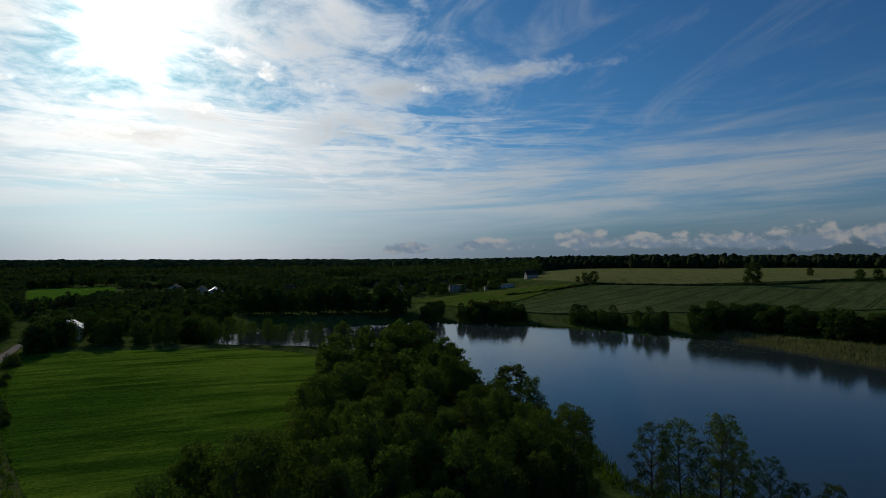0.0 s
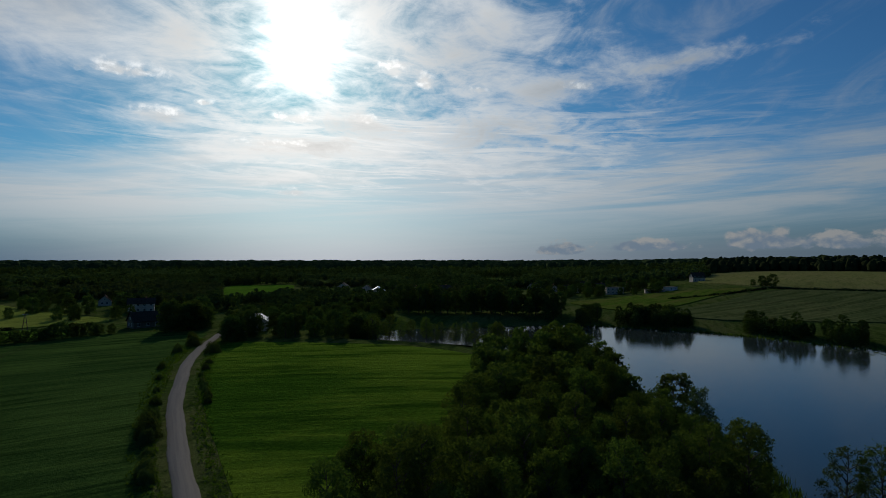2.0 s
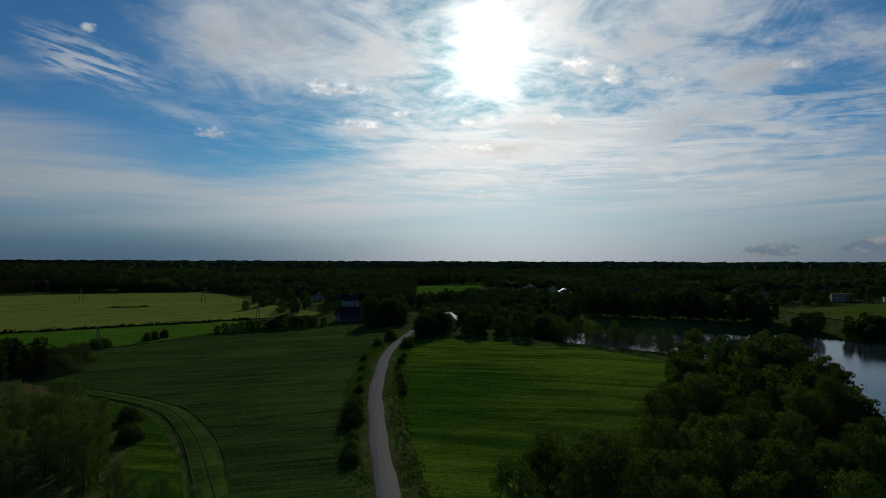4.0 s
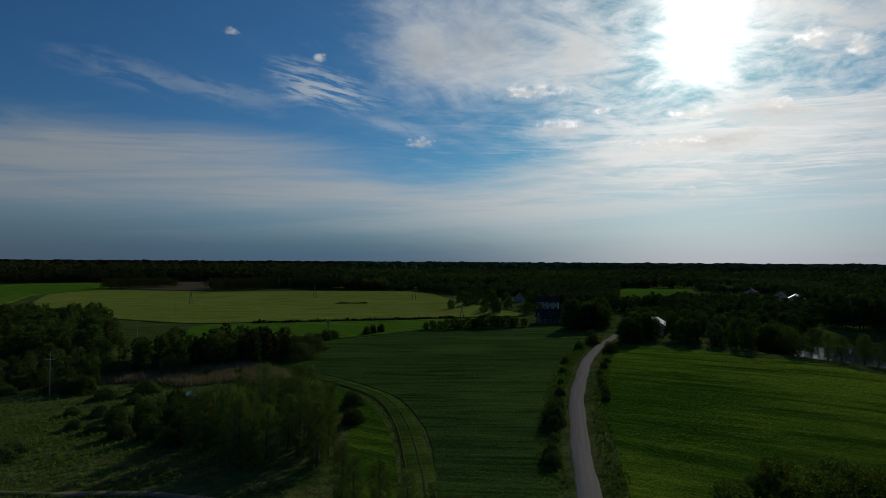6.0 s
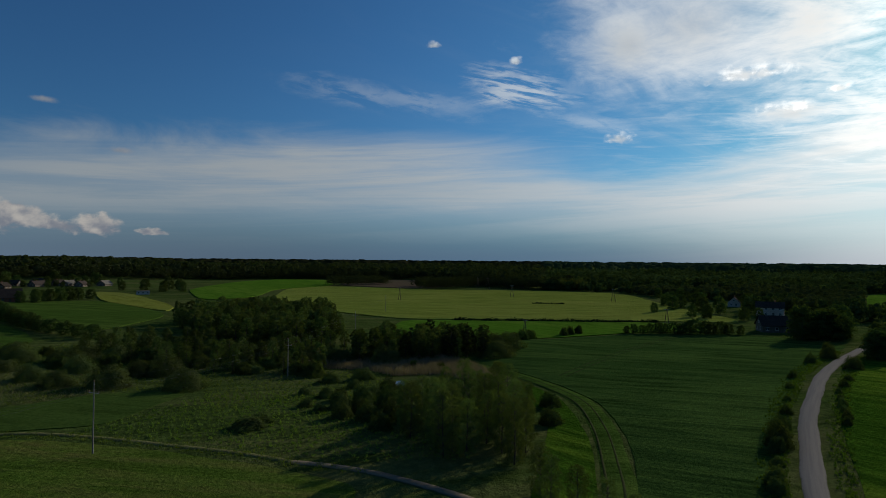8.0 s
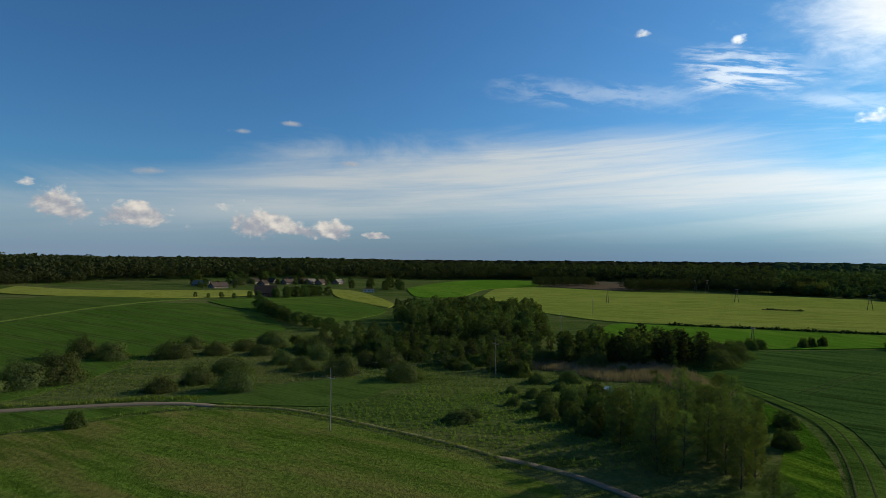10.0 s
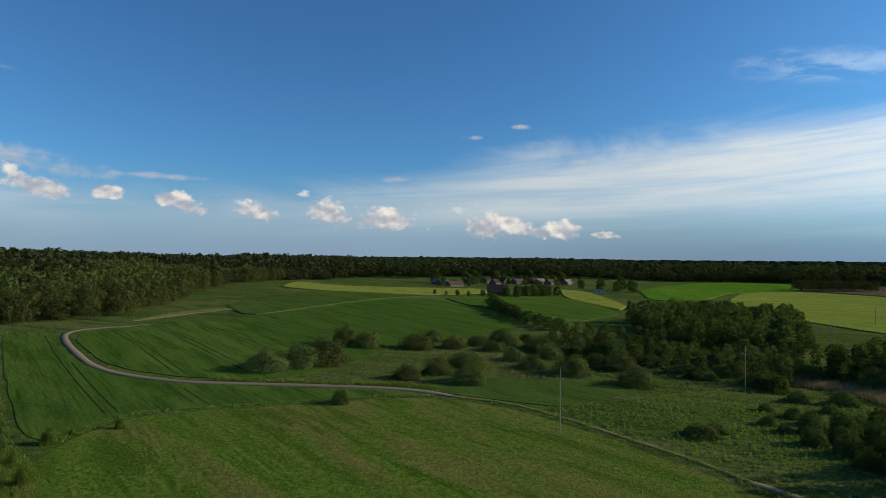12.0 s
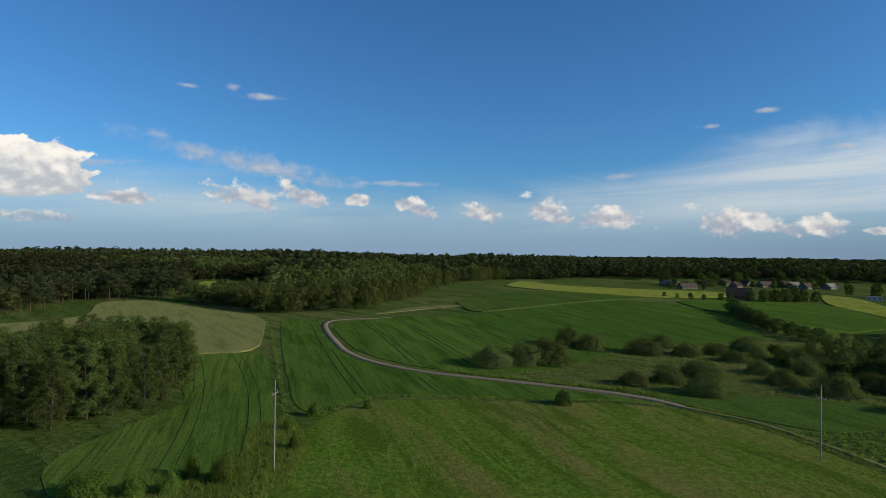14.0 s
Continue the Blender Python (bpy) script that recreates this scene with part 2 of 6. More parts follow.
build_sky()
lamp = bpy.data.lights.new("sun", "SUN")
lamp.energy, lamp.angle, lamp.color = 2.2, radians(1.0), (1.0, 0.93, 0.82)
sun = new("sun", lamp)
sun.matrix_world = look((-math.sin(radians(SUN_TURN)) * 900, math.cos(radians(SUN_TURN)) * 900, 900 * math.tan(radians(SUN_HIGH))), (0, 0, 0))

# ---- materials ----
def material(name, rough=0.8, spec=0.3):
    mat = bpy.data.materials.new(name)
    mat.use_nodes = True
    net = Net(mat.node_tree)
    bsdf = next(n for n in net.tree.nodes if n.type == "BSDF_PRINCIPLED")
    bsdf.inputs["Roughness"].default_value = rough
    bsdf.inputs["Specular IOR Level"].default_value = spec
    return mat, net, bsdf


def place_of(net):
    return net.tree.nodes.new("ShaderNodeNewGeometry").outputs["Position"]


def bump(net, bsdf, height, strength, distance):
    n = net.node("ShaderNodeBump", Strength=strength, Distance=distance)
    net.put(n.inputs["Height"], height)
    net.put(bsdf.inputs["Normal"], n.outputs[0])


def crop(name, dark, light, stain, fine=1.6, comb=0.0, turn=0.0, relief=0.25, patch=0.02, roll=0.6):
    """Grass or young corn: tufts, broad patches, and drilled rows where comb says how strongly they show."""
    mat, net, bsdf = material(name, 1.0, 0.0)
    p = place_of(net)
    q = net.tree.nodes.new("ShaderNodeVectorRotate")
    q.rotation_type = "Z_AXIS"
    net.put(q.inputs["Vector"], p)
    q.inputs["Angle"].default_value = radians(turn)
    r = q.outputs[0]
    tuft = net.noise(p, fine, 6, 0.72)
    fleck = net.noise(p, fine * 3.3, 4, 0.7)
    broad = net.noise(net.vec("MULTIPLY", r, (1.0, 0.4, 1)), patch, 6, 0.62, 0.6)
    drift = net.noise(net.vec("MULTIPLY", r, (1.0, 0.16, 1)), 0.24, 5, 0.62, 0.4)
    colour = net.mix(net.step(tuft, 0.36, 0.64), dark, light)
    mood = net.math("ADD", net.math("MULTIPLY", broad, 0.6), net.math("MULTIPLY", drift, 0.4))
    colour = net.mix(net.step(mood, 0.44, 0.62), colour, net.mix(net.step(tuft, 0.4, 0.6), tuple(c * 0.75 for c in stain), stain))
    # troughs of the drift relief are darkened in colour, imitating low-sun shade on swells
    colour = net.mix(net.step(drift, 0.50, 0.34, 0.0, 0.5), colour, tuple(c * 0.62 for c in dark))
    height = net.math("ADD", net.math("ADD", tuft, net.math("MULTIPLY", fleck, 0.3)), net.math("MULTIPLY", drift, roll * 2))
    if comb:
        lines = net.noise(net.vec("MULTIPLY", r, (1.0, 0.03, 1)), 1.1, 4, 0.65)
        colour = net.mix(net.step(lines, 0.52, 0.36, 0.0, comb), colour, tuple(c * 0.5 for c in dark))
        height = net.math("ADD", height, net.math("MULTIPLY", lines, comb))
    colour = net.mix(net.step(fleck, 0.56, 0.74, 0.0, 0.40), colour, tuple(c * 0.40 for c in dark))
    colour = net.mix(net.step(fleck, 0.42, 0.28, 0.0, 0.3), colour, tuple(c * 1.35 for c in light))
    net.put(bsdf.inputs["Base Color"], colour)
    bump(net, bsdf, height, 1.0, relief)
    return mat


GRASS = crop("rough_grass", (0.036, 0.062, 0.014), (0.078, 0.122, 0.026), (0.115, 0.132, 0.042), 0.8, relief=0.6, patch=0.03)
MEADOW = crop("lush_meadow", (0.030, 0.076, 0.007), (0.056, 0.138, 0.012), (0.145, 0.235, 0.022), 1.5, 0.2, 65, 0.5, 0.014, 1.2)
WHEAT = crop("green_wheat", (0.040, 0.084, 0.013), (0.067, 0.128, 0.020), (0.096, 0.154, 0.027), 2.2, 0.5, 28, 0.22, 0.012)
WHEAT_DARK = crop("dark_wheat", (0.026, 0.058, 0.014), (0.048, 0.100, 0.021), (0.080, 0.146, 0.030), 2.0, 0.5, 42, 0.30, 0.02)
LIME = crop("bright_corn", (0.055, 0.139, 0.012), (0.091, 0.200, 0.018), (0.121, 0.222, 0.025), 1.6, 0.35, 70, 0.25, 0.015)
RYE = crop("pale_rye", (0.151, 0.202, 0.032), (0.230, 0.285, 0.048), (0.272, 0.310, 0.062), 1.0, 0.5, 20, 0.5, 0.015, 1.2)
YELLOW = crop("yellow_green_rape", (0.160, 0.188, 0.030), (0.235, 0.260, 0.046), (0.225, 0.255, 0.055), 0.8, 0.3, 70, 0.3, 0.012)
GREYCORN = crop("blue_green_corn", (0.040, 0.078, 0.015), (0.066, 0.112, 0.022), (0.086, 0.122, 0.027), 1.4, 0.4, 28, 0.2, 0.015)
KHAKI = crop("khaki_rye", (0.140, 0.155, 0.048), (0.200, 0.210, 0.069), (0.225, 0.215, 0.082), 1.6, 0.35, 15, 0.25, 0.02)
PASTURE = crop("worn_pasture", (0.052, 0.095, 0.012), (0.100, 0.168, 0.022), (0.142, 0.142, 0.036), 1.3, 0.12, 28, 0.28, 0.06)
OLIVE = crop("olive_corn", (0.062, 0.086, 0.030), (0.102, 0.132, 0.046), (0.130, 0.150, 0.054), 1.2, 0.5, 46, 0.3, 0.015)
SOIL = crop("bare_soil", (0.085, 0.062, 0.040), (0.130, 0.098, 0.065), (0.110, 0.100, 0.055), 0.6, relief=0.2)
RUT = crop("wheel_rut", (0.024, 0.047, 0.013), (0.048, 0.072, 0.022), (0.068, 0.072, 0.029), 1.5, relief=0.1)
STRAW = crop("dry_grass", (0.120, 0.125, 0.048), (0.200, 0.190, 0.085), (0.110, 0.130, 0.040), 1.2, relief=0.4)


def gravel_material(name="gravel", tone=(1.0, 1.0, 1.0)):
    mat, net, bsdf = material(name, 1.0, 0.0)
    uv = net.tree.nodes.new("ShaderNodeUVMap").outputs[0]
    p = place_of(net)
    grain = net.noise(p, 5.0, 6, 0.7)
    along = net.noise(net.vec("MULTIPLY", uv, (7.0, 0.05, 1)), 1.0, 3, 0.6)
    colour = net.mix(grain, (0.205, 0.183, 0.150), (0.315, 0.283, 0.238))
    colour = net.mix(net.step(along, 0.40, 0.66, 0.0, 0.55), colour, (0.19, 0.175, 0.15))
    edge = net.tree.nodes.new("ShaderNodeSeparateXYZ")
    net.put(edge.inputs[0], uv)
    rim = net.math("ABSOLUTE", net.math("SUBTRACT", edge.outputs[0], 0.5))
    rim = net.step(net.math("ADD", rim, net.math("MULTIPLY", net.noise(p, 0.9, 4), 0.22)), 0.50, 0.62)
    colour = net.mix(net.math("MULTIPLY", rim, 0.8), colour, (0.075, 0.085, 0.030))
    net.put(bsdf.inputs["Base Color"], net.mix(1.0, colour, tone, "MULTIPLY"))
    bump(net, bsdf, grain, 0.4, 0.05)
    return mat


def leaf_material(name, dark, light, through_it=0.35, spread=0.25):
    mat, net, bsdf = material(name, 0.9, 0.0)
    info = net.tree.nodes.new("ShaderNodeObjectInfo").outputs["Random"]
    geo = net.tree.nodes.new("ShaderNodeNewGeometry")
    island = geo.outputs["Random Per Island"]
    patch = net.noise(geo.outputs["Position"], 0.35, 3, 0.6)
    stand = net.noise(geo.outputs["Position"], 0.10, 2, 0.5)
    f = net.math("ADD", net.math("MULTIPLY", island, 0.25), net.math("ADD", net.math("MULTIPLY", net.step(patch, 0.3, 0.7), 0.4), net.math("MULTIPLY", net.step(stand, 0.38, 0.62), 0.35)))
    colour = net.mix(f, dark, light)
    hsv = net.node("ShaderNodeHueSaturation")
    net.put(hsv.inputs["Color"], colour)
    net.put(hsv.inputs["Hue"], net.math("ADD", 0.5 - 0.02, net.math("MULTIPLY", info, 0.04)))
    net.put(hsv.inputs["Value"], net.math("ADD", 1 - spread, net.math("MULTIPLY", info, 2 * spread)))
    net.put(bsdf.inputs["Base Color"], hsv.outputs[0])
    thin = net.node("ShaderNodeBsdfTranslucent")
    net.put(thin.inputs["Color"], net.mix(1.0, hsv.outputs[0], (1.05, 1.22, 0.40), "MULTIPLY"))
    both = net.node("ShaderNodeMixShader", Fac=through_it)
    net.tree.links.new(bsdf.outputs[0], both.inputs[1])
    net.tree.links.new(thin.outputs[0], both.inputs[2])
    out = next(n for n in net.tree.nodes if n.type == "OUTPUT_MATERIAL")
    net.tree.links.new(both.outputs[0], out.inputs["Surface"])
    return mat


def plain_material(name, a, b, scale=3.0, rough=0.7, metal=0.0, relief=0.02, spec=0.3):
    mat, net, bsdf = material(name, rough, spec)
    bsdf.inputs["Metallic"].default_value = metal
    p = place_of(net)
    n = net.noise(p, scale, 5, 0.65)
    w = net.noise(p, scale * 0.13, 3, 0.6)
    colour = net.mix(net.step(n, 0.3, 0.7), a, b)
    colour = net.mix(net.step(w, 0.45, 0.7, 0.0, 0.35), colour, tuple(c * 0.7 for c in a))
    net.put(bsdf.inputs["Base Color"], colour)
    bump(net, bsdf, n, 0.4, relief)
    return mat


GRAVEL = gravel_material()
TRACKDIRT = gravel_material("track_dirt", (0.72, 0.66, 0.55))
ALDER = leaf_material("alder_leaves", (0.038, 0.060, 0.017), (0.097, 0.128, 0.038), 0.46)
LEAFY = leaf_material("broad_leaves", (0.040, 0.062, 0.018), (0.092, 0.128, 0.036), 0.32)
WILLOW = leaf_material("willow_leaves", (0.058, 0.080, 0.026), (0.104, 0.128, 0.044), 0.32)
YOUNG = leaf_material("young_leaves", (0.048, 0.080, 0.014), (0.100, 0.148, 0.026), 0.36)
SPRUCE = leaf_material("conifer_needles", (0.010, 0.022, 0.010), (0.024, 0.042, 0.016), 0.08)
FOREST = leaf_material("forest_crowns", (0.020, 0.032, 0.014), (0.060, 0.080, 0.030), 0.14)
PINES = leaf_material("pine_crowns", (0.024, 0.031, 0.014), (0.050, 0.056, 0.023), 0.28)
GROVE = leaf_material("grove_crowns", (0.054, 0.068, 0.022), (0.104, 0.124, 0.040), 0.42)
GROVEGREEN = leaf_material("grove_leaves", (0.042, 0.066, 0.018), (0.098, 0.130, 0.036), 0.36)
PARK = leaf_material("parkland_crowns", (0.018, 0.030, 0.012), (0.075, 0.100, 0.036), 0.30, 0.3)
WOODLEAF = leaf_material("wood_leaves", (0.046, 0.068, 0.022), (0.115, 0.146, 0.050), 0.44, 0.3)
PARKPALE = leaf_material("pale_crowns", (0.040, 0.058, 0.024), (0.088, 0.112, 0.046), 0.30, 0.2)
SCRUB = leaf_material("scrub_leaves", (0.040, 0.062, 0.020), (0.098, 0.125, 0.042), 0.38, 0.3)
# lighter copy of the alder leaves: lit foliage put into the colour
ALDERLIT = leaf_material("lit_alder_leaves", (0.066, 0.092, 0.033), (0.122, 0.155, 0.056), 0.46)
VERGE = leaf_material("verge_grass_blades", (0.045, 0.075, 0.011), (0.095, 0.135, 0.022), 0.35, 0.15)
REED = leaf_material("reed_stalks", (0.170, 0.120, 0.084), (0.285, 0.205, 0.145), 0.20, 0.1)
SEDGE = leaf_material("pale_reed", (0.130, 0.125, 0.062), (0.230, 0.205, 0.110), 0.25, 0.1)
TALLGRASS = leaf_material("tall_grass", (0.081, 0.128, 0.022), (0.183, 0.223, 0.055), 0.40, 0.15)
LILY = leaf_material("lily_pads", (0.040, 0.070, 0.025), (0.080, 0.110, 0.040), 0.0, 0.1)
BARK = plain_material("bark", (0.034, 0.029, 0.022), (0.075, 0.064, 0.050), 4.0, 0.9)
PINEBARK = plain_material("pine_bark", (0.045, 0.030, 0.020), (0.085, 0.055, 0.036), 4.0, 0.9)
PLASTER = plain_material("white_render", (0.426, 0.418, 0.384), (0.525, 0.517, 0.480), 1.2, 0.85)
# wall colour darkened and warmed to imitate fronts turned from the sun
SHADEWALL = plain_material("shade_toned_wall", (0.115, 0.092, 0.064), (0.175, 0.142, 0.100), 1.2, 0.9)
# this grey also stands for pale walls seen from their backlit, shaded side
CREAM = plain_material("grey_dimmed_render", (0.34, 0.30, 0.24), (0.44, 0.39, 0.32), 1.2, 0.85)
BRICKRED = plain_material("red_brick", (0.20, 0.075, 0.045), (0.30, 0.12, 0.075), 3.0, 0.85)
TILE_DARK = plain_material("dark_roof", (0.040, 0.032, 0.026), (0.072, 0.058, 0.047), 2.0, 0.95, spec=0.0)
TILE_RED = plain_material("rusty_roof", (0.066, 0.052, 0.044), (0.100, 0.078, 0.064), 2.0, 0.95, spec=0.0)
SHEET = plain_material("grey_sheet_roof", (0.15, 0.135, 0.110), (0.22, 0.20, 0.165), 1.0, 0.95, spec=0.0)
# glossier and paler than SHEET: grazing sunlight is partly put into the colour
TIN = plain_material("sunlit_sheet_roof", (0.26, 0.26, 0.255), (0.35, 0.35, 0.34), 1.0, 0.35, 0.5, spec=0.5)
BLUE = plain_material("blue_sheet", (0.22, 0.34, 0.52), (0.30, 0.42, 0.60), 1.0, 0.4, spec=0.5)
TIMBER = plain_material("old_timber", (0.085, 0.060, 0.040), (0.150, 0.110, 0.075), 2.0, 0.85)
CONCRETE = plain_material("pole_concrete", (0.195, 0.176, 0.154), (0.270, 0.248, 0.217), 3.0, 0.8)
STEEL = plain_material("galvanised_steel", (0.30, 0.31, 0.32), (0.42, 0.43, 0.44), 5.0, 0.5, 0.7)
WIRE = plain_material("wire", (0.07, 0.07, 0.07), (0.11, 0.11, 0.11), 9.0, 0.6, 0.3)
CERAMIC = plain_material("insulator", (0.20, 0.10, 0.06), (0.30, 0.16, 0.10), 9.0, 0.3)


def glass_material():
    mat, net, bsdf = material("window_glass", 0.08, 0.6)
    bsdf.inputs["Base Color"].default_value = (0.02, 0.025, 0.03, 1)
    return mat


def water_material():
    mat, net, bsdf = material("lake_water", 0.10, 0.5)
    p = place_of(net)
    calm = net.noise(p, 0.018, 3, 0.5)
    colour = net.mix(calm, (0.026, 0.040, 0.040), (0.036, 0.050, 0.048))
    net.put(bsdf.inputs["Base Color"], colour)
    net.put(bsdf.inputs["Roughness"], net.step(calm, 0.35, 0.65, 0.03, 0.09))
    bsdf.inputs["IOR"].default_value = 1.33
    ripple = net.math("ADD", net.noise(net.vec("MULTIPLY", p, (1, 2.0, 1)), 1.3, 4, 0.6), net.math("MULTIPLY", net.noise(p, 0.25, 2), 0.8))
    bump(net, bsdf, ripple, 0.14, 0.07)
    return mat


GLASS = glass_material()
WATER_MAT = water_material()
# ---- the lie of the land ----
def smooth(a, b, v):
    s = np.clip((v - a) / (b - a), 0, 1)
    return s * s * (3 - 2 * s)


def outline_distance(poly, x, y):
    """Distance to a closed outline, negative inside it."""
    x, y = np.asarray(x, float), np.asarray(y, float)
    best, inside = np.full(x.shape, 1e9), np.zeros(x.shape, bool)
    for (ax, ay), (bx, by) in zip(poly, poly[1:] + poly[:1]):
        ex, ey = bx - ax, by - ay
        s = np.clip(((x - ax) * ex + (y - ay) * ey) / (ex * ex + ey * ey), 0, 1)
        best = np.minimum(best, np.hypot(x - ax - s * ex, y - ay - s * ey))
        cross = (ay > y) != (by > y)
        with np.errstate(divide="ignore", invalid="ignore"):
            inside ^= cross & (x < (bx - ax) * (y - ay) / (by - ay + 1e-12) + ax)
    return np.where(inside, -best, best)


LAKE = [(-46, 208), (-30, 200), (-10, 186), (2, 172), (13, 136), (20, 112), (24, 92), (25, 80), (40, 72), (80, 66), (160, 80),
        (150, 150), (126, 163), (117, 196), (107, 226), (79, 243), (56, 265), (31, 279), (-7, 289), (-38, 274), (-74, 252), (-96, 240), (-84, 214)]
WATER = -3.0


def ground_z(x, y):
    """Height of the ground."""
    x, y = np.asarray(x, float), np.asarray(y, float)
    d, a = np.hypot(x, y), np.degrees(np.arctan2(-x, y))
    z = 13.5 * smooth(275, 560, d) * smooth(4, -16, a) * smooth(-150, -110, a)
    z = z + 15 * np.exp(-((x + 190) ** 2 + (y + 560) ** 2) / 330 ** 2)
    z = z + 5 * np.exp(-((x + 560) ** 2 + (y + 700) ** 2) / 330 ** 2)
    z = z + 7 * smooth(560, 900, d) * smooth(92, 105, a)
    z = z + 2.6 * np.exp(-((x + 272) ** 2 + (y + 150) ** 2) / 80 ** 2)
    z = z + 1.6 * np.exp(-((x + 75) ** 2 + (y - 135) ** 2) / 55 ** 2)
    z = z - 1.2 * np.exp(-((x + 150) ** 2 + (y - 25) ** 2) / 45 ** 2)
    z = z + 7 * smooth(1500, 4800, d) + 0.8 * np.sin(x / 90 + 1) * np.sin(y / 110) * smooth(60, 200, d) * smooth(2000, 1200, d)
    shore = outline_distance(LAKE, x, y)
    t = smooth(-1, 26, shore)
    return np.where(shore > 26, z, (WATER - 0.15) * (1 - t) + z * t - 2.0 * smooth(0, -6, shore))


# ---- building helpers ----
def mesh_object(name, verts, faces, mat, parent=None, label="", uvs=None, smooth_it=False):
    me = bpy.data.meshes.new(name)
    me.from_pydata([tuple(v) for v in verts], [], [tuple(f) for f in faces])
    if uvs is not None:
        layer = me.uv_layers.new(name="UVMap")
        for loop in me.loops:
            layer.data[loop.index].uv = uvs[loop.vertex_index]
    if smooth_it:
        me.polygons.foreach_set("use_smooth", [True] * len(me.polygons))
    me.materials.append(mat)
    me.update()
    ob = new(name, me)
    if parent is not None:
        ob.parent = parent
    if label:
        ob["label"] = label
    return ob


def part(name, bm, mat, parent, label=""):
    """Links a bmesh as one mesh object under a thing or a part."""
    me = bpy.data.meshes.new(name)
    bm.to_mesh(me)
    bm.free()
    me.materials.append(mat)
    ob = new(name, me)
    ob.parent = parent
    if label:
        ob["label"] = label
    return ob


def inside(poly, x, y):
    return outline_distance(poly, np.array([x]), np.array([y]))[0] < 0


def rounded(poly, times=2):
    """Cuts the corners of a closed outline."""
    for _ in range(times):
        poly = [q for (ax, ay), (bx, by) in zip(poly, poly[1:] + poly[:1])
                for q in ((ax * 0.84 + bx * 0.16, ay * 0.84 + by * 0.16), (ax * 0.16 + bx * 0.84, ay * 0.16 + by * 0.84))]
    return poly


def glide(points, step=3.0):
    """A smooth line through points, at even steps."""
    out = []
    for i in range(len(points) - 1):
        p0, p1, p2, p3 = (np.array(points[min(max(j, 0), len(points) - 1)], float) for j in (i - 1, i, i + 1, i + 2))
        n = max(2, int(np.hypot(*(p2 - p1)) / step))
        for k in range(n):
            t = k / n
            out.append(tuple(0.5 * (2 * p1 + (p2 - p0) * t + (2 * p0 - 5 * p1 + 4 * p2 - p3) * t * t + (3 * p1 - p0 - 3 * p2 + p3) * t ** 3)))
    return out + [tuple(points[-1])]


def field(name, poly, mat, label, cell=8.0, lift=0.25, wobble=0.5, category="field", kind="structure"):
    """A crop that stands a little above the ground, over an outline."""
    poly = rounded(poly, 2)
    fine = []
    for (ax, ay), (bx, by) in zip(poly, poly[1:] + poly[:1]):
        n = max(1, int(math.hypot(bx - ax, by - ay) / cell))
        for k in range(n):
            x, y = ax + (bx - ax) * k / n, ay + (by - ay) * k / n
            w = noise.noise_vector((x * 0.11, y * 0.11, 3.7)) * wobble
            fine.append((x + w.x, y + w.y))
    bm = bmesh.new()
    bm.faces.new([bm.verts.new((x, y, 0)) for x, y in fine])
    xs, ys = [p[0] for p in fine], [p[1] for p in fine]
    for axis, lo, hi in ((0, min(xs), max(xs)), (1, min(ys), max(ys))):
        no = (1, 0, 0) if axis == 0 else (0, 1, 0)
        for k in range(1, int((hi - lo) / cell) + 1):
            co = (lo + k * cell, 0, 0) if axis == 0 else (0, lo + k * cell, 0)
            bmesh.ops.bisect_plane(bm, geom=bm.verts[:] + bm.edges[:] + bm.faces[:], plane_co=co, plane_no=no)
    co = np.array([v.co[:2] for v in bm.verts])
    z = ground_z(co[:, 0], co[:, 1]) + lift
    for v, h in zip(bm.verts, z):
        v.co.z = h
    rim = [e for e in bm.edges if e.is_boundary]
    made = bmesh.ops.extrude_edge_only(bm, edges=rim)
    for v in made["geom"]:
        if isinstance(v, bmesh.types.BMVert):
            v.co.z -= lift + 0.4
    bmesh.ops.recalc_face_normals(bm, faces=bm.faces[:])
    me = bpy.data.meshes.new(name)
    bm.to_mesh(me)
    bm.free()
    if me.polygons[0].normal.z < 0 and sum(p.normal.z for p in me.polygons) < 0:
        me.flip_normals()
    me.materials.append(mat)
    return tagged(new(name, me), label, category, "", kind)


def ribbon(name, line, width, lift, mat, label="", category="", kind="structure", crown=0.05, parent=None, drop=0.35):
    """A strip that follows the ground along a line."""
    line = np.array(line)
    way = np.gradient(line, axis=0)
    way /= np.linalg.norm(way, axis=1)[:, None] + 1e-9
    side = np.stack([-way[:, 1], way[:, 0]], 1)
    across = np.array([-0.5, -0.42, 0.0, 0.42, 0.5])
    up = np.array([-drop, 0.0, crown, 0.0, -drop])
    length = np.r_[0, np.cumsum(np.hypot(*np.diff(line, axis=0).T))]
    verts, uvs, faces = [], [], []
    for i, (p, s) in enumerate(zip(line, side)):
        w = width * (1 + 0.05 * math.sin(i * 0.9) + 0.04 * math.sin(i * 2.3))
        q = p + np.outer(across * w, s)
        z = ground_z(q[:, 0], q[:, 1])
        z = np.minimum(z, z[2] + 0.05) + lift
        for k in range(5):
            verts.append((q[k, 0], q[k, 1], z[k] + up[k]))
            uvs.append((across[k] + 0.5, length[i]))
        if i:
            a = (i - 1) * 5
            faces += [(a + k, a + k + 1, a + k + 6, a + k + 5) for k in range(4)]
    ob = mesh_object(name, verts, faces, mat, parent, "", uvs, True)
    if ob.data.polygons[1].normal.z < 0:
        ob.data.flip_normals()
    return tagged(ob, label, category, "", kind) if parent is None else ob


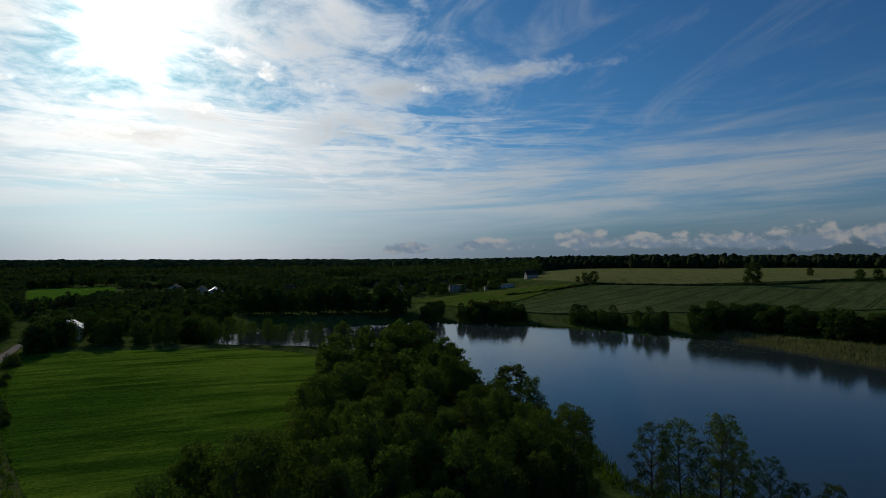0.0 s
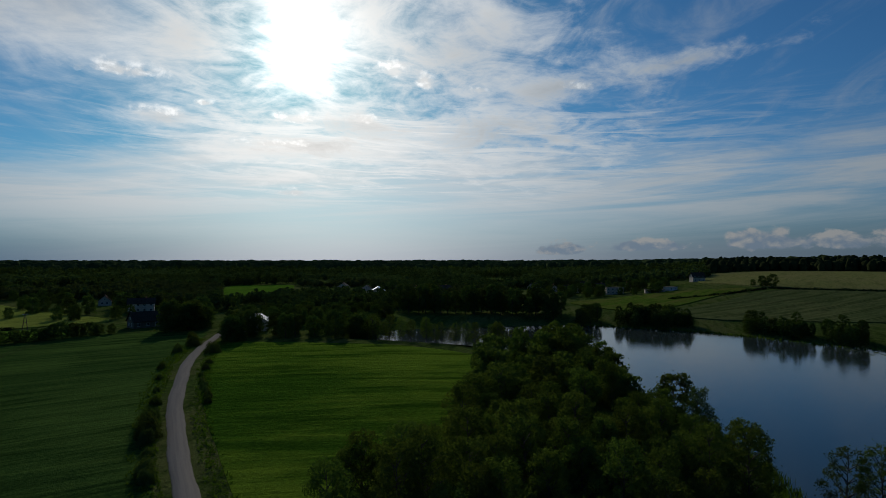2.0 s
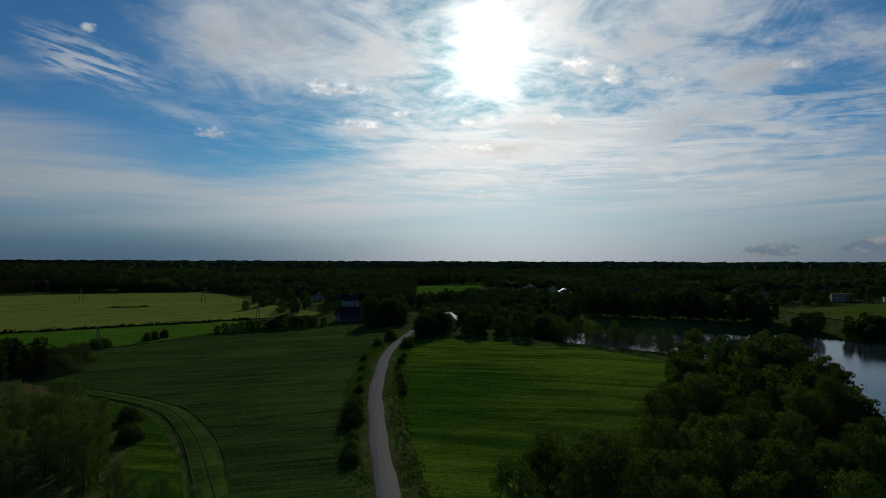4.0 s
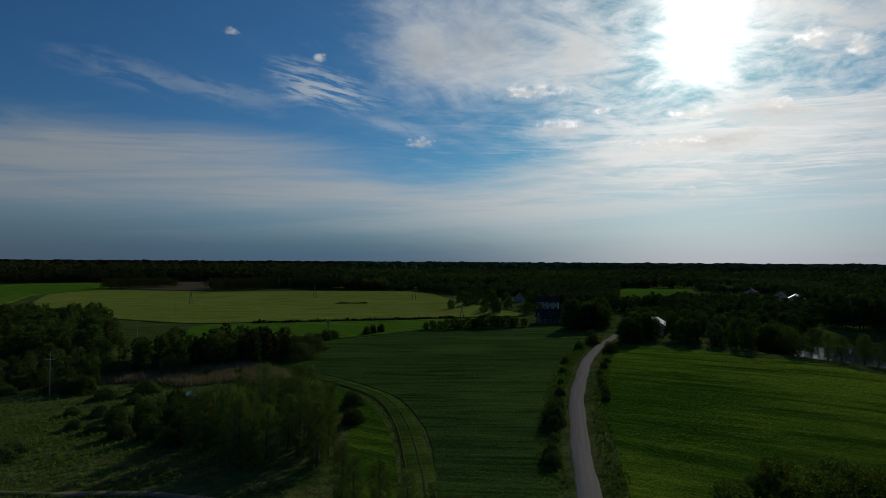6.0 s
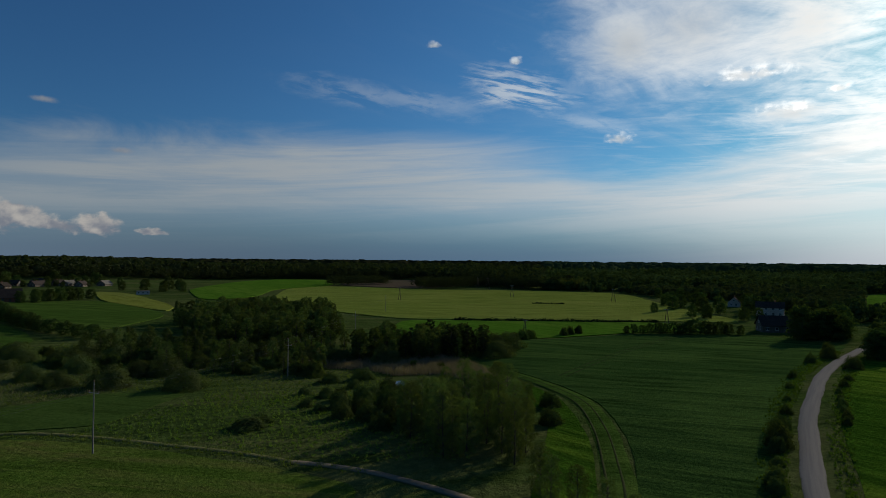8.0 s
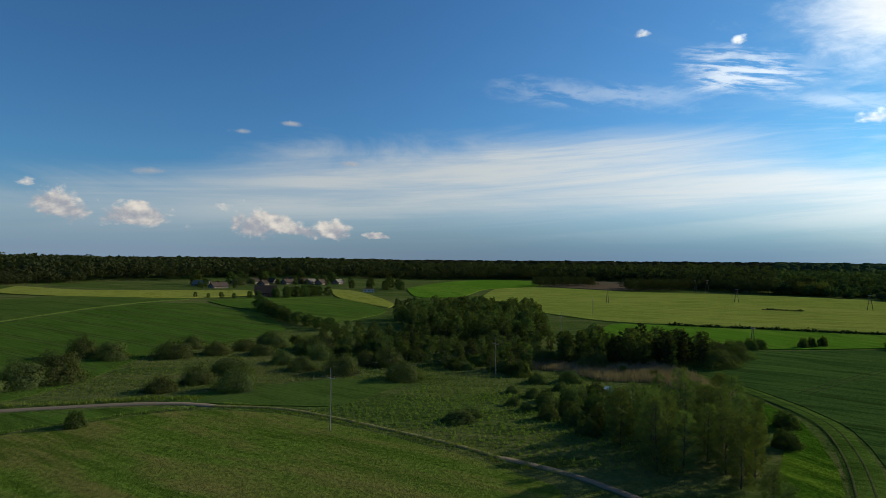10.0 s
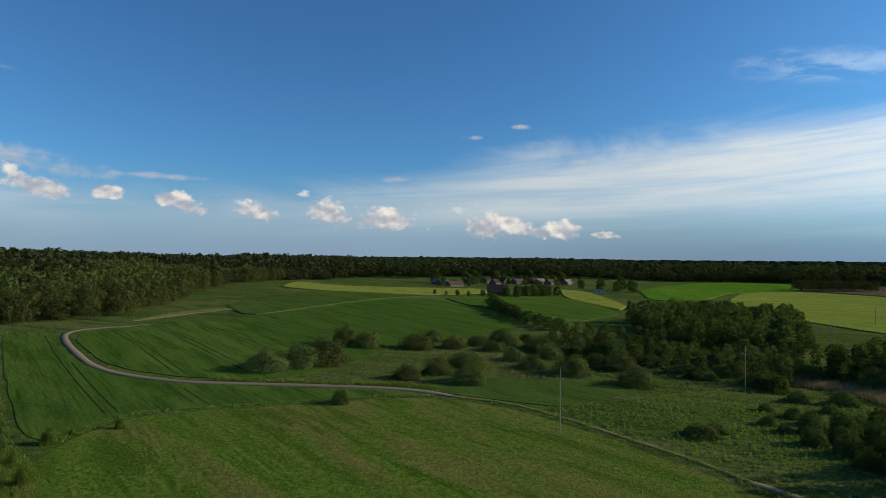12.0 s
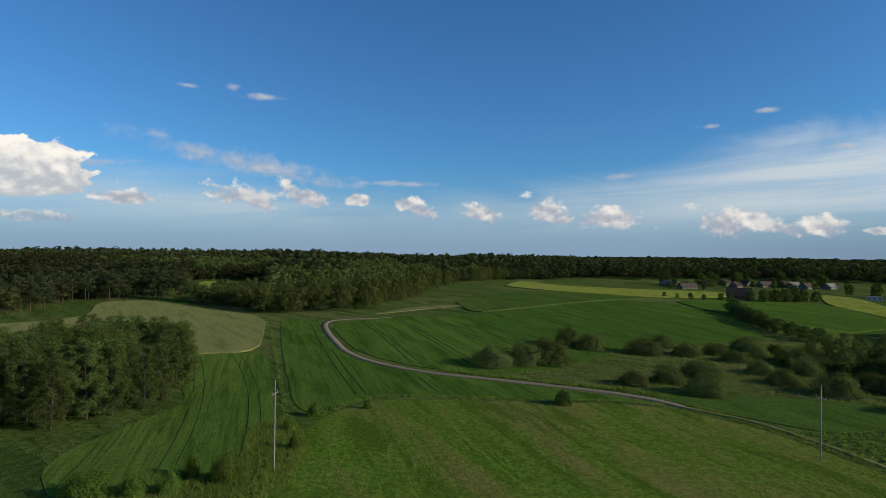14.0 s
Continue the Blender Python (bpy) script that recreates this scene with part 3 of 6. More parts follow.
def ruts(poly, heading, gap, name, owner, lift=0.3, shift=0.0, width=0.5, track=1.9, bend=0.0, margin=4.0):
    """Tractor tramlines: pairs of narrow wheel marks across a field."""
    cx, cy = np.mean([p[0] for p in poly]), np.mean([p[1] for p in poly])
    a = radians(heading)
    u, v = np.array((math.cos(a), math.sin(a))), np.array((-math.sin(a), math.cos(a)))
    reach = max(math.hypot(px - cx, py - cy) for px, py in poly)
    k = -int(reach / gap) - 1
    while k * gap < reach:
        for half in (-track / 2, track / 2):
            s = np.arange(-reach, reach, 4.0)
            w = k * gap + shift + half + bend * (s / reach) ** 2 + 0.8 * np.sin(s / 37 + k)
            pts = np.array((cx, cy)) + np.outer(s, u) + np.outer(w, v)
            ok = outline_distance(poly, pts[:, 0], pts[:, 1]) < -margin
            run = []
            for q, good in list(zip(pts, ok)) + [(None, False)]:
                if good:
                    run.append(tuple(q))
                elif len(run) > 4:
                    ribbon(name, run, width, lift, RUT, crown=0.0, parent=owner, drop=0.03)
                    run = []
                else:
                    run = []
        k += 1


def polar(turn, far):
    return -math.sin(radians(turn)) * far, math.cos(radians(turn)) * far


# ---- ground: one sheet to the horizon ----
def build_ground():
    rings = [0.0] + list(np.geomspace(6, 4950, 190))
    sectors = 600
    ang = np.linspace(0, 2 * math.pi, sectors, endpoint=False)
    verts = [(0, 0, float(ground_z(0, 0)))]
    faces = []
    for i, r in enumerate(rings[1:]):
        x, y = -np.sin(ang) * r, np.cos(ang) * r
        z = ground_z(x, y)
        verts += list(zip(x, y, z))
        for k in range(sectors):
            n = (k + 1) % sectors
            if i == 0:
                faces.append((0, 1 + k, 1 + n))
            else:
                a, b = 1 + (i - 1) * sectors, 1 + i * sectors
                faces.append((a + k, b + k, b + n, a + n))
    ob = mesh_object("ground", verts, faces, GRASS, smooth_it=True)
    return tagged(ob, "rolling rough green grassland that reaches the wooded horizon", "ground", "", "structure")


ground = build_ground()


def build_lake():
    shape = [(x, y) for x, y in LAKE]
    bm = bmesh.new()
    cx, cy = 30, 160
    bm.faces.new([bm.verts.new((x + (x - cx) * 0.05, y + (y - cy) * 0.05, WATER)) for x, y in shape])
    bmesh.ops.recalc_face_normals(bm, faces=bm.faces[:])
    bmesh.ops.triangulate(bm, faces=bm.faces[:])
    me = bpy.data.meshes.new("water")
    bm.to_mesh(me)
    bm.free()
    if me.polygons[0].normal.z < 0:
        me.flip_normals()
    me.materials.append(WATER_MAT)
    return tagged(new("water", me), "calm dark blue lake that mirrors the sky", "lake", "", "structure")


build_lake()

# ---- fields ----
meadow = [(-127, 182), (-115, 159), (-99, 133), (-87, 116), (-73, 97), (-63, 85), (-51, 71), (-40, 59), (-30, 50), (-10, 50), (-8, 90), (-12, 130), (-26, 158), (-44, 170), (-64, 177), (-90, 176), (-113, 175)]
field("meadow", meadow, MEADOW, "lush bright green hay meadow beside the gravel road", 5, 0.08)
field_west = [(-147, 199), (-135, 176), (-122, 154), (-106, 128), (-94, 111), (-80, 92), (-70, 80), (-58, 66), (-47, 54), (-34, 37), (-42, 29), (-54, 41), (-64, 49), (-83, 60), (-102, 67), (-121, 68), (-140, 66), (-163, 59), (-189, 87), (-191, 113), (-197, 147), (-193, 177), (-176, 195)]
west = field("wheat_field", field_west, WHEAT_DARK, "dark green wheat field west of the gravel road", 6, 0.09)
field("corn_field", [(-170, 58), (-193, 93), (-193, 115), (-200, 149), (-196, 187), (-232, 188), (-257, 111), (-267, 71), (-215, 52)], LIME, "sunlit bright green corn strip", 8, 0.3)
big = [(-312, 47), (-270, 73), (-261, 112), (-236, 189), (-216, 230), (-298, 255), (-440, 318), (-490, 237), (-515, 156), (-610, 87), (-560, 40), (-420, 20)]
field("rye_field", big, RYE, "wide yellow-green rye field crossed by a power line", 14, 0.45)
field("corn_field", [(-620, 92), (-560, 30), (-440, 10), (-413, -25), (-569, -45), (-762, 1), (-846, 51), (-823, 118)], LIME, "far bright green field below the wood", 16, 0.5)
field("ploughed_strip", [(-640, 95), (-535, 158), (-620, 250), (-822, 249), (-833, 160)], SOIL, "far brown ploughed strip beside a pine wood", 16, 0.4)
hill_field = [(-125, -175), (-114, -161), (-102.5, -139), (-97, -127), (-94.5, -114), (-95, -100), (-100, -86), (-107, -80), (-124, -77), (-158, -81), (-177, -71), (-207, -58), (-232, -68), (-266, -90), (-280, -112), (-297, -126), (-278, -146), (-209, -151), (-176, -155), (-155, -172), (-140, -172)]
hill = field("wheat_field", hill_field, WHEAT, "deep green wheat on a gentle rise, combed by tramlines", 8, 0.12)
field_east = [(-312, -132), (-385, -132), (-416, -84), (-318, -37), (-291, -32), (-238, -45), (-238, -63), (-268, -89), (-284, -110)]
field("wheat_field", field_east, WHEAT, "green wheat field below the village barn", 9, 0.4)
field("rape_field", [(-390, -300), (-430, -320), (-408, -262), (-440, -228), (-495, -168), (-423, -141), (-360, -154), (-328, -179), (-326, -215), (-340, -268)], YELLOW, "sunlit yellow-green field on the far rise", 12, 0.5)
field("rape_field", [(-540, -112), (-507, -80), (-356, -34), (-316, -34), (-406, -80)], YELLOW, "sunlit yellow-green strip by the village", 12, 0.5)
field("corn_field", [(-200, -188), (-240, -206), (-345, -226), (-325, -180), (-338, -146), (-278, -149), (-212, -155), (-182, -159)], GREYCORN, "blue-green field behind the wheat rise", 10, 0.4)
field("fallow_strip", [(-143, -182), (-188, -181), (-196, -164), (-220, -160), (-208, -178), (-180, -190)], STRAW, "pale dry fallow strip at the wood's edge", 8, 0.3)
field_mid = [(-113, -194), (-120, -179), (-110, -164), (-100.5, -144), (-94.5, -131), (-89.5, -116), (-89.5, -99), (-94.5, -84), (-99.5, -70.5), (-103.5, -58.5), (-104.5, -50), (-100.5, -54), (-90.5, -64.8), (-80.3, -76.4), (-70.3, -86.2), (-58, -84.8), (-55, -84), (-56, -90), (-73, -123)]
mid = field("wheat_field", field_mid, WHEAT, "green wheat between the farm road and the pasture", 5, 0.08)
field_north = [(-62, -149), (-77, -140), (-71, -126), (-56, -97), (-49, -84), (-41, -70), (-37, -70), (-30, -71), (-23, -72), (-19, -72), (-16, -75), (-17, -84), (-22, -91), (-32, -98), (-44, -105), (-50, -132)]
north = field("wheat_field", field_north, WHEAT, "dark green wheat beside the field ditch", 4, 0.08)
field("rye_field", [(-10, -240), (-61, -236), (-78, -284), (-98, -280), (-104, -239), (-112, -201), (-77, -142), (-62, -150), (-40, -150), (-10, -180)], KHAKI, "pale khaki rye field in front of the pine wood", 9, 0.4)
near_field = [(-53, -79.5), (-58, -82), (-70, -83.5), (-80, -73.5), (-90.5, -62), (-101, -51), (-104, -42), (-103, -31), (-98, -20), (-91, -9), (-84, 0), (-77, 8), (-71, 14), (-60, 10), (-34, -14), (-26, -44), (-33, -63), (-41, -73)]
field("pasture", near_field, PASTURE, "mown pasture with worn brownish stubble", 4, 0.08)
field("corn_field", [(-108, -38), (-109, -58), (-121, -43), (-133, -27), (-133, -9), (-118, -16), (-108, -21)], GREYCORN, "small blue-green corn plot by the track", 5, 0.09)
right_low = [(20, 318), (60, 362), (108, 436), (197, 398), (300, 392), (340, 330), (222, 285), (116, 292), (58, 288)]
right = field("wheat_field", right_low, OLIVE, "olive green wheat slope above the lake", 10, 0.45)
field("rye_field", [(108, 444), (166, 420), (260, 414), (330, 428), (560, 700), (456, 920), (120, 800), (78, 545)], KHAKI, "pale green rye field on the crest beyond the lake", 20, 0.6)
field("corn_field", [(-25, 401), (40, 462), (104, 450), (68, 402), (34, 345), (10, 330)], PASTURE, "sunlit green field beside the lake village", 10, 0.45)
field("rye_field", [polar(151.5, 318), polar(157, 318), polar(157, 400), polar(151.5, 400)], RYE, "small pale clearing in the wood", 8, 0.5)

field("grass_strip", [(-46, 29), (-58, 39), (-70, 46.5), (-88, 55.5), (-104, 61), (-121, 62), (-116, 57), (-104, 54), (-94, 53), (-80, 44), (-70, 38), (-60, 31), (-50, 25)], MEADOW, "lush green grass between the alders and the wheat", 4, 0.07)
ruts(hill_field, 63, 14, "wheel_rut", hill, 0.145, width=0.5, bend=-6, margin=1.5)
ruts(field_mid, 62, 13, "wheel_rut", mid, 0.105, shift=2, width=0.45, margin=1.5)
ruts(field_north, 61, 9, "wheel_rut", north, 0.105, bend=-5, width=0.2, margin=1.2)
ruts(right_low, 46, 15, "wheel_rut", right, 0.48, width=0.9)
ruts(field_west, 128, 60, "wheel_rut", west, 0.115, shift=-36, bend=-6, width=0.5)

# ---- roads and tracks ----
ROAD = [(-17.9, 26.1), (-29.9, 40.1), (-43.9, 56.1), (-54.9, 68.1), (-66.9, 82.1), (-76.9, 94.1), (-90.8, 113.2), (-102.8, 130.2), (-118.8, 156.1), (-130.9, 178.1), (-141.9, 199.1), (-158, 228), (-178, 262)]
ROAD2 = [(-148, -171), (-139.7, -174), (-133.8, -177.4), (-126.7, -178.5), (-119.8, -174.4), (-110.4, -159.9), (-98.5, -137.0), (-93.5, -125.4), (-91.0, -113.8), (-91.8, -98.3), (-97.1, -83.0), (-101.8, -71.0), (-106.3, -57.8), (-107.5, -49), (-106.5, -43)]
TRACK = [(-106.5, -43), (-106, -31), (-101, -20), (-94, -9), (-88, 0), (-82, 7), (-78, 13), (-72, 19), (-60, 27), (-44, 32), (-26, 36)]
ribbon("road", glide(ROAD, 2.5), 3.15, 0.16, GRAVEL, "pale grey gravel road that winds to the village", "road")
ribbon("road", glide(ROAD2, 2.5), 2.3, 0.10, TRACKDIRT, "pale gravel farm road in an s-bend", "road")
ribbon("track", glide(TRACK[5:], 2.0), 1.5, 0.13, TRACKDIRT, "narrow dirt track at the pasture's edge", "track", drop=0.12)
ribbon("track", glide(TRACK[:6], 2.0), 1.2, 0.13, STRAW, "dry grassy footpath along the pasture", "track", drop=0.12)
EDGE_TRACK = [(-42, 26), (-50, 36), (-58, 42), (-66, 47), (-84, 57), (-102, 64), (-121, 65), (-140, 63), (-160, 56)]
ribbon("grass_track", glide(EDGE_TRACK, 3.0), 4.2, 0.12, WHEAT, "green grass strip along the wheat field's edge", "track", drop=0.08)
for off in (-1.0, 1.0):
    line = np.array(glide(EDGE_TRACK, 3.0))
    side = np.gradient(line, axis=0)
    side = np.stack([-side[:, 1], side[:, 0]], 1) / np.linalg.norm(side, axis=1)[:, None]
    ribbon("wheel_rut", line + side * (off + 0.6), 0.35, 0.17, RUT, "dark wheel rut worn into the grass strip", "rut", drop=0.02)


# ---- trees ----
def tube(verts, faces, path, radii, sides=6):
    """Adds a tapered tube along a path."""
    base = len(verts)
    for i, (p, r) in enumerate(zip(path, radii)):
        d = np.array(path[min(i + 1, len(path) - 1)]) - np.array(path[max(i - 1, 0)])
        d = d / (np.linalg.norm(d) + 1e-9)
        u = np.cross(d, (0.31, 0.87, 0.37))
        u /= np.linalg.norm(u) + 1e-9
        v = np.cross(d, u)
        for k in range(sides):
            a = 2 * math.pi * k / sides
            verts.append(tuple(np.array(p) + r * (math.cos(a) * u + math.sin(a) * v)))
        if i:
            o = base + (i - 1) * sides
            faces += [(o + k, o + (k + 1) % sides, o + sides + (k + 1) % sides, o + sides + k) for k in range(sides)]


def fast_mesh(name, verts, faces, mat):
    me = bpy.data.meshes.new(name)
    n, k = faces.shape
    me.vertices.add(len(verts))
    me.vertices.foreach_set("co", np.ascontiguousarray(verts, dtype=np.float32).ravel())
    me.loops.add(n * k)
    me.loops.foreach_set("vertex_index", faces.ravel().astype(np.int32))
    me.polygons.add(n)
    me.polygons.foreach_set("loop_start", np.arange(0, n * k, k, dtype=np.int32))
    me.polygons.foreach_set("loop_total", np.full(n, k, dtype=np.int32))
    me.materials.append(mat)
    me.update(calc_edges=True)
    me.validate()
    return me


def spray(rng, centre, face, size):
    """Small leaf sprays, one triangle each, at given centres and facing given ways."""
    count = len(centre)
    face = face / (np.linalg.norm(face, axis=1)[:, None] + 1e-9)
    u = np.cross(face, rng.normal(size=(count, 3)))
    u /= np.linalg.norm(u, axis=1)[:, None] + 1e-9
    v = np.cross(face, u)
    s = size * rng.uniform(0.55, 1.3, (count, 1))
    verts = np.stack([centre - u * s, centre + u * s * 0.8 + v * s * 0.7, centre + u * s * 0.3 - v * s], 1).reshape(-1, 3)
    return verts, np.arange(count * 3).reshape(-1, 3)


def crown_clumps(rng, height, spread, bare, stem, number, puff):
    """Leafy clumps, each at the end of a limb, that fill a round-topped crown: centres and radii."""
    q = np.clip((np.arange(number) + rng.uniform(-0.4, 0.4, number) + 0.5) / number, 0.02, 0.98) ** 0.85
    wide = np.where(q < 0.38, 0.62 + 0.38 * np.sin(q / 0.38 * math.pi / 2), np.sqrt(np.clip(1 - ((q - 0.38) / 0.66) ** 2, 0.02, 1)))
    a = np.arange(number) * 2.4 + rng.uniform(-0.6, 0.6, number)
    r = spread * wide * rng.uniform(0.42, 0.86, number)
    z = height * (bare + (1 - bare) * q * 0.94)
    k = np.clip(z / height, 0, 1)
    centre = np.stack([r * np.cos(a) + np.interp(k, np.linspace(0, 1, 8), [p[0] for p in stem]), r * np.sin(a) + np.interp(k, np.linspace(0, 1, 8), [p[1] for p in stem]), z], 1)
    return centre, spread * puff * rng.uniform(0.7, 1.25, number) * (1.08 - 0.3 * q)


def crown_cloud(rng, clumps, count, size):
    """Leaf sprays over the shells of the clumps, densest on their upper sides."""
    centre, radius = clumps
    pick = rng.choice(len(radius), count, p=radius ** 2 / (radius ** 2).sum())
    n = rng.normal(size=(count, 3))
    n /= np.linalg.norm(n, axis=1)[:, None]
    n[:, 2] = np.where((n[:, 2] < -0.15) & (rng.uniform(size=count) < 0.75), -n[:, 2], n[:, 2])
    ruffle = np.array([noise.noise((x * 2.2 + p, y * 2.2, z * 2.2)) for (x, y, z), p in zip(n, pick)])
    r = radius[pick] * (1 + 0.42 * ruffle) * rng.uniform(0.62, 1.08, count)
    at = centre[pick] + n * r[:, None] * (1, 1, 0.95)
    loose = rng.uniform(size=count) < 0.22
    at[loose] += rng.normal(size=(int(loose.sum()), 3)) * radius[pick][loose][:, None] * 0.36
    return spray(rng, at, n * 1.1 + rng.normal(size=(count, 3)) * 0.5, size)


def make_tree(kind, height, spread, leaves, size, mat, seed, bare=0.2, number=30, puff=0.36):
    """One tree at the origin: an Empty with a tapered trunk, a limb to each clump of leaves, and the crown of leaf sprays."""
    rng = np.random.default_rng(seed)
    root = new(kind)
    verts, faces = [], []
    lean = rng.normal(size=2) * height * 0.02
    stem = [(lean[0] * (s ** 2) + 0.012 * height * math.sin(s * 5 + seed), lean[1] * (s ** 2), height * 0.93 * s - 0.3) for s in np.linspace(0, 1, 8)]
    thick = height * 0.0105
    tube(verts, faces, stem, [thick * (1.25 - s) for s in np.linspace(0, 1.15, 8)], 7)
    clumps = crown_clumps(rng, height, spread, bare, stem, number, puff)
    for tip in clumps[0][::2]:
        reach = math.hypot(tip[0], tip[1])
        k = min(max((tip[2] - reach * 0.75) / (height * 0.93), 0.05), 0.98)
        foot = np.array([np.interp(k, np.linspace(0, 1, 8), [p[i] for p in stem]) for i in range(3)])
        tube(verts, faces, [foot, (foot + tip) / 2 - (0, 0, 0.06 * reach), tip], [thick * 0.4, thick * 0.26, thick * 0.08], 4)
    mesh_object("trunk", verts, faces, BARK, root, smooth_it=True)
    v, f = crown_cloud(rng, clumps, leaves, size)
    new("crown", fast_mesh("crown", v, f, mat)).parent = root
    return root


def dome_cloud(rng, height, spread, count, size, seed):
    """Leaf sprays over a lumpy dome that reaches the ground."""
    d = rng.normal(size=(count, 3))
    d /= np.linalg.norm(d, axis=1)[:, None]
    d[:, 2] = np.abs(d[:, 2]) ** 1.15
    lump = np.array([noise.noise((a * 1.6 + seed, b * 1.6, c * 1.6)) + 0.5 * noise.noise((a * 3.6, b * 3.6 + seed, c * 3.6)) for a, b, c in d])
    r = (1 + 0.38 * lump) * rng.uniform(0.72, 1.04, count)
    centre = d * r[:, None] * (spread, spread, height * 0.96)
    centre[:, 2] += 0.06
    verts, faces = spray(rng, centre, d * 1.3 + rng.normal(size=(count, 3)) * 0.45, size)
    verts[:, 2] = np.maximum(verts[:, 2], 0.02)
    return verts, faces


def make_bush(kind, height, spread, leaves, size, mat, seed):
    """A round many-stemmed bush."""
    rng = np.random.default_rng(seed)
    root = new(kind)
    verts, faces = [], []
    for i in range(7):
        a, r = i * 2.4, spread * 0.55 * math.sqrt((i + 0.5) / 7)
        tip = (math.cos(a) * r, math.sin(a) * r, height * rng.uniform(0.5, 0.72))
        tube(verts, faces, [(tip[0] * 0.15, tip[1] * 0.15, -0.2), (tip[0] * 0.5, tip[1] * 0.5, tip[2] * 0.5), tip], [0.07, 0.05, 0.02], 4)
    mesh_object("trunk", verts, faces, BARK, root, smooth_it=True)
    v, f = dome_cloud(rng, height, spread, leaves, size, seed)
    new("foliage", fast_mesh("foliage", v, f, mat)).parent = root
    return root


def scatter(poly, gap, seed, keep=1.0):
    """Loosely even spots inside an outline."""
    rng = random.Random(seed)
    xs, ys = [p[0] for p in poly], [p[1] for p in poly]
    spots = []
    y = min(ys)
    row = 0
    while y < max(ys):
        x = min(xs) + (row % 2) * gap / 2
        while x < max(xs):
            px, py = x + rng.uniform(-0.38, 0.38) * gap, y + rng.uniform(-0.38, 0.38) * gap
            if rng.random() < keep:
                spots.append((px, py))
            x += gap
        y += gap * 0.87
        row += 1
    spots = np.array(spots)
    ok = outline_distance(poly, spots[:, 0], spots[:, 1]) < 0
    return [tuple(s) for s in spots[ok]]


ROAD_LINES = np.array(glide(ROAD, 2.0) + glide(ROAD2, 2.0) + glide(TRACK, 2.0))


def clear_of_roads(x, y, margin=3.0):
    return np.min(np.hypot(ROAD_LINES[:, 0] - x, ROAD_LINES[:, 1] - y)) > margin


used = set()


def plant(stock, x, y, height, seed, label, category, group="", wide=1.0, kind=""):
    """Stands a copy of one of the grown models at a spot; the first use takes the model itself."""
    rng = random.Random(seed)
    model, tall = rng.choice(stock)
    s = height / tall
    m = Matrix.Translation((x, y, float(ground_z(x, y)) - 0.05)) @ Matrix.Rotation(rng.uniform(0, 6.28), 4, "Z")
    if model in used:
        ob = copy_thing(model, m)
    else:
        used.add(model)
        ob = model
        ob.matrix_basis = m
    ob.scale = (s * wide, s * wide, s)
    if kind:
        ob.name = kind
    return tagged(ob, label, category, group)


alders = [(make_tree("alder_tree", 13, 3.0, 5000, 0.18, ALDER, s, 0.06, 56, 0.27), 13) for s in (1, 2, 3, 4, 5)]
near_alders = [(make_tree("alder_tree", 13, 3.0, 12500, 0.095, ALDER, s, 0.05, 96, 0.22), 13) for s in (6, 7, 8, 9)]
thin_alders = [(make_tree("alder_tree", 13, 2.8, 7000, 0.085, ALDER, s, 0.20, 72, 0.20), 13) for s in (11, 12, 13)]
soft_alders = [(make_tree("alder_tree", 13, 3.0, 8500, 0.10, ALDERLIT, s, 0.03, 76, 0.23), 13) for s in (14, 15, 16)]
grove_trees = [(make_tree("alder_tree", 13, 3.0, 11500, 0.10, GROVEGREEN, s, 0.05, 84, 0.24), 13) for s in (17, 18, 19)]
trees = [(make_tree("tree", 12, 4.2, 3200, 0.30, LEAFY, s, 0.04, 42, 0.29), 12) for s in (21, 22, 23, 24)]
slim_trees = [(make_tree("tree", 12, 2.6, 2200, 0.25, LEAFY, s, 0.10, 34, 0.29), 12) for s in (31, 32, 33)]
wood_trees = [(make_tree("tree", 9, 1.9, 1500, 0.21, WOODLEAF, s, 0.08, 34, 0.30), 9) for s in (34, 35, 36, 37)]
dark_trees = [(make_tree("tree", 9, 1.7, 1500, 0.20, PINES, s, 0.12, 34, 0.28), 9) for s in (38, 39)]
willows = [(make_bush("willow_bush", 4, 3.6, 7000, 0.12, WILLOW, s), 4) for s in (41, 42, 43, 44)]
bushes = [(make_bush("bush", 3, 2.4, 3000, 0.16, ALDER, s), 3) for s in (51, 52, 53)]
scrub = [(make_bush("bush", 3, 2.4, 3000, 0.15, SCRUB, s), 3) for s in (54, 55, 56)]
young = [(make_bush("young_bush", 2.5, 1.6, 4200, 0.075, YOUNG, s), 2.5) for s in (61, 62)]

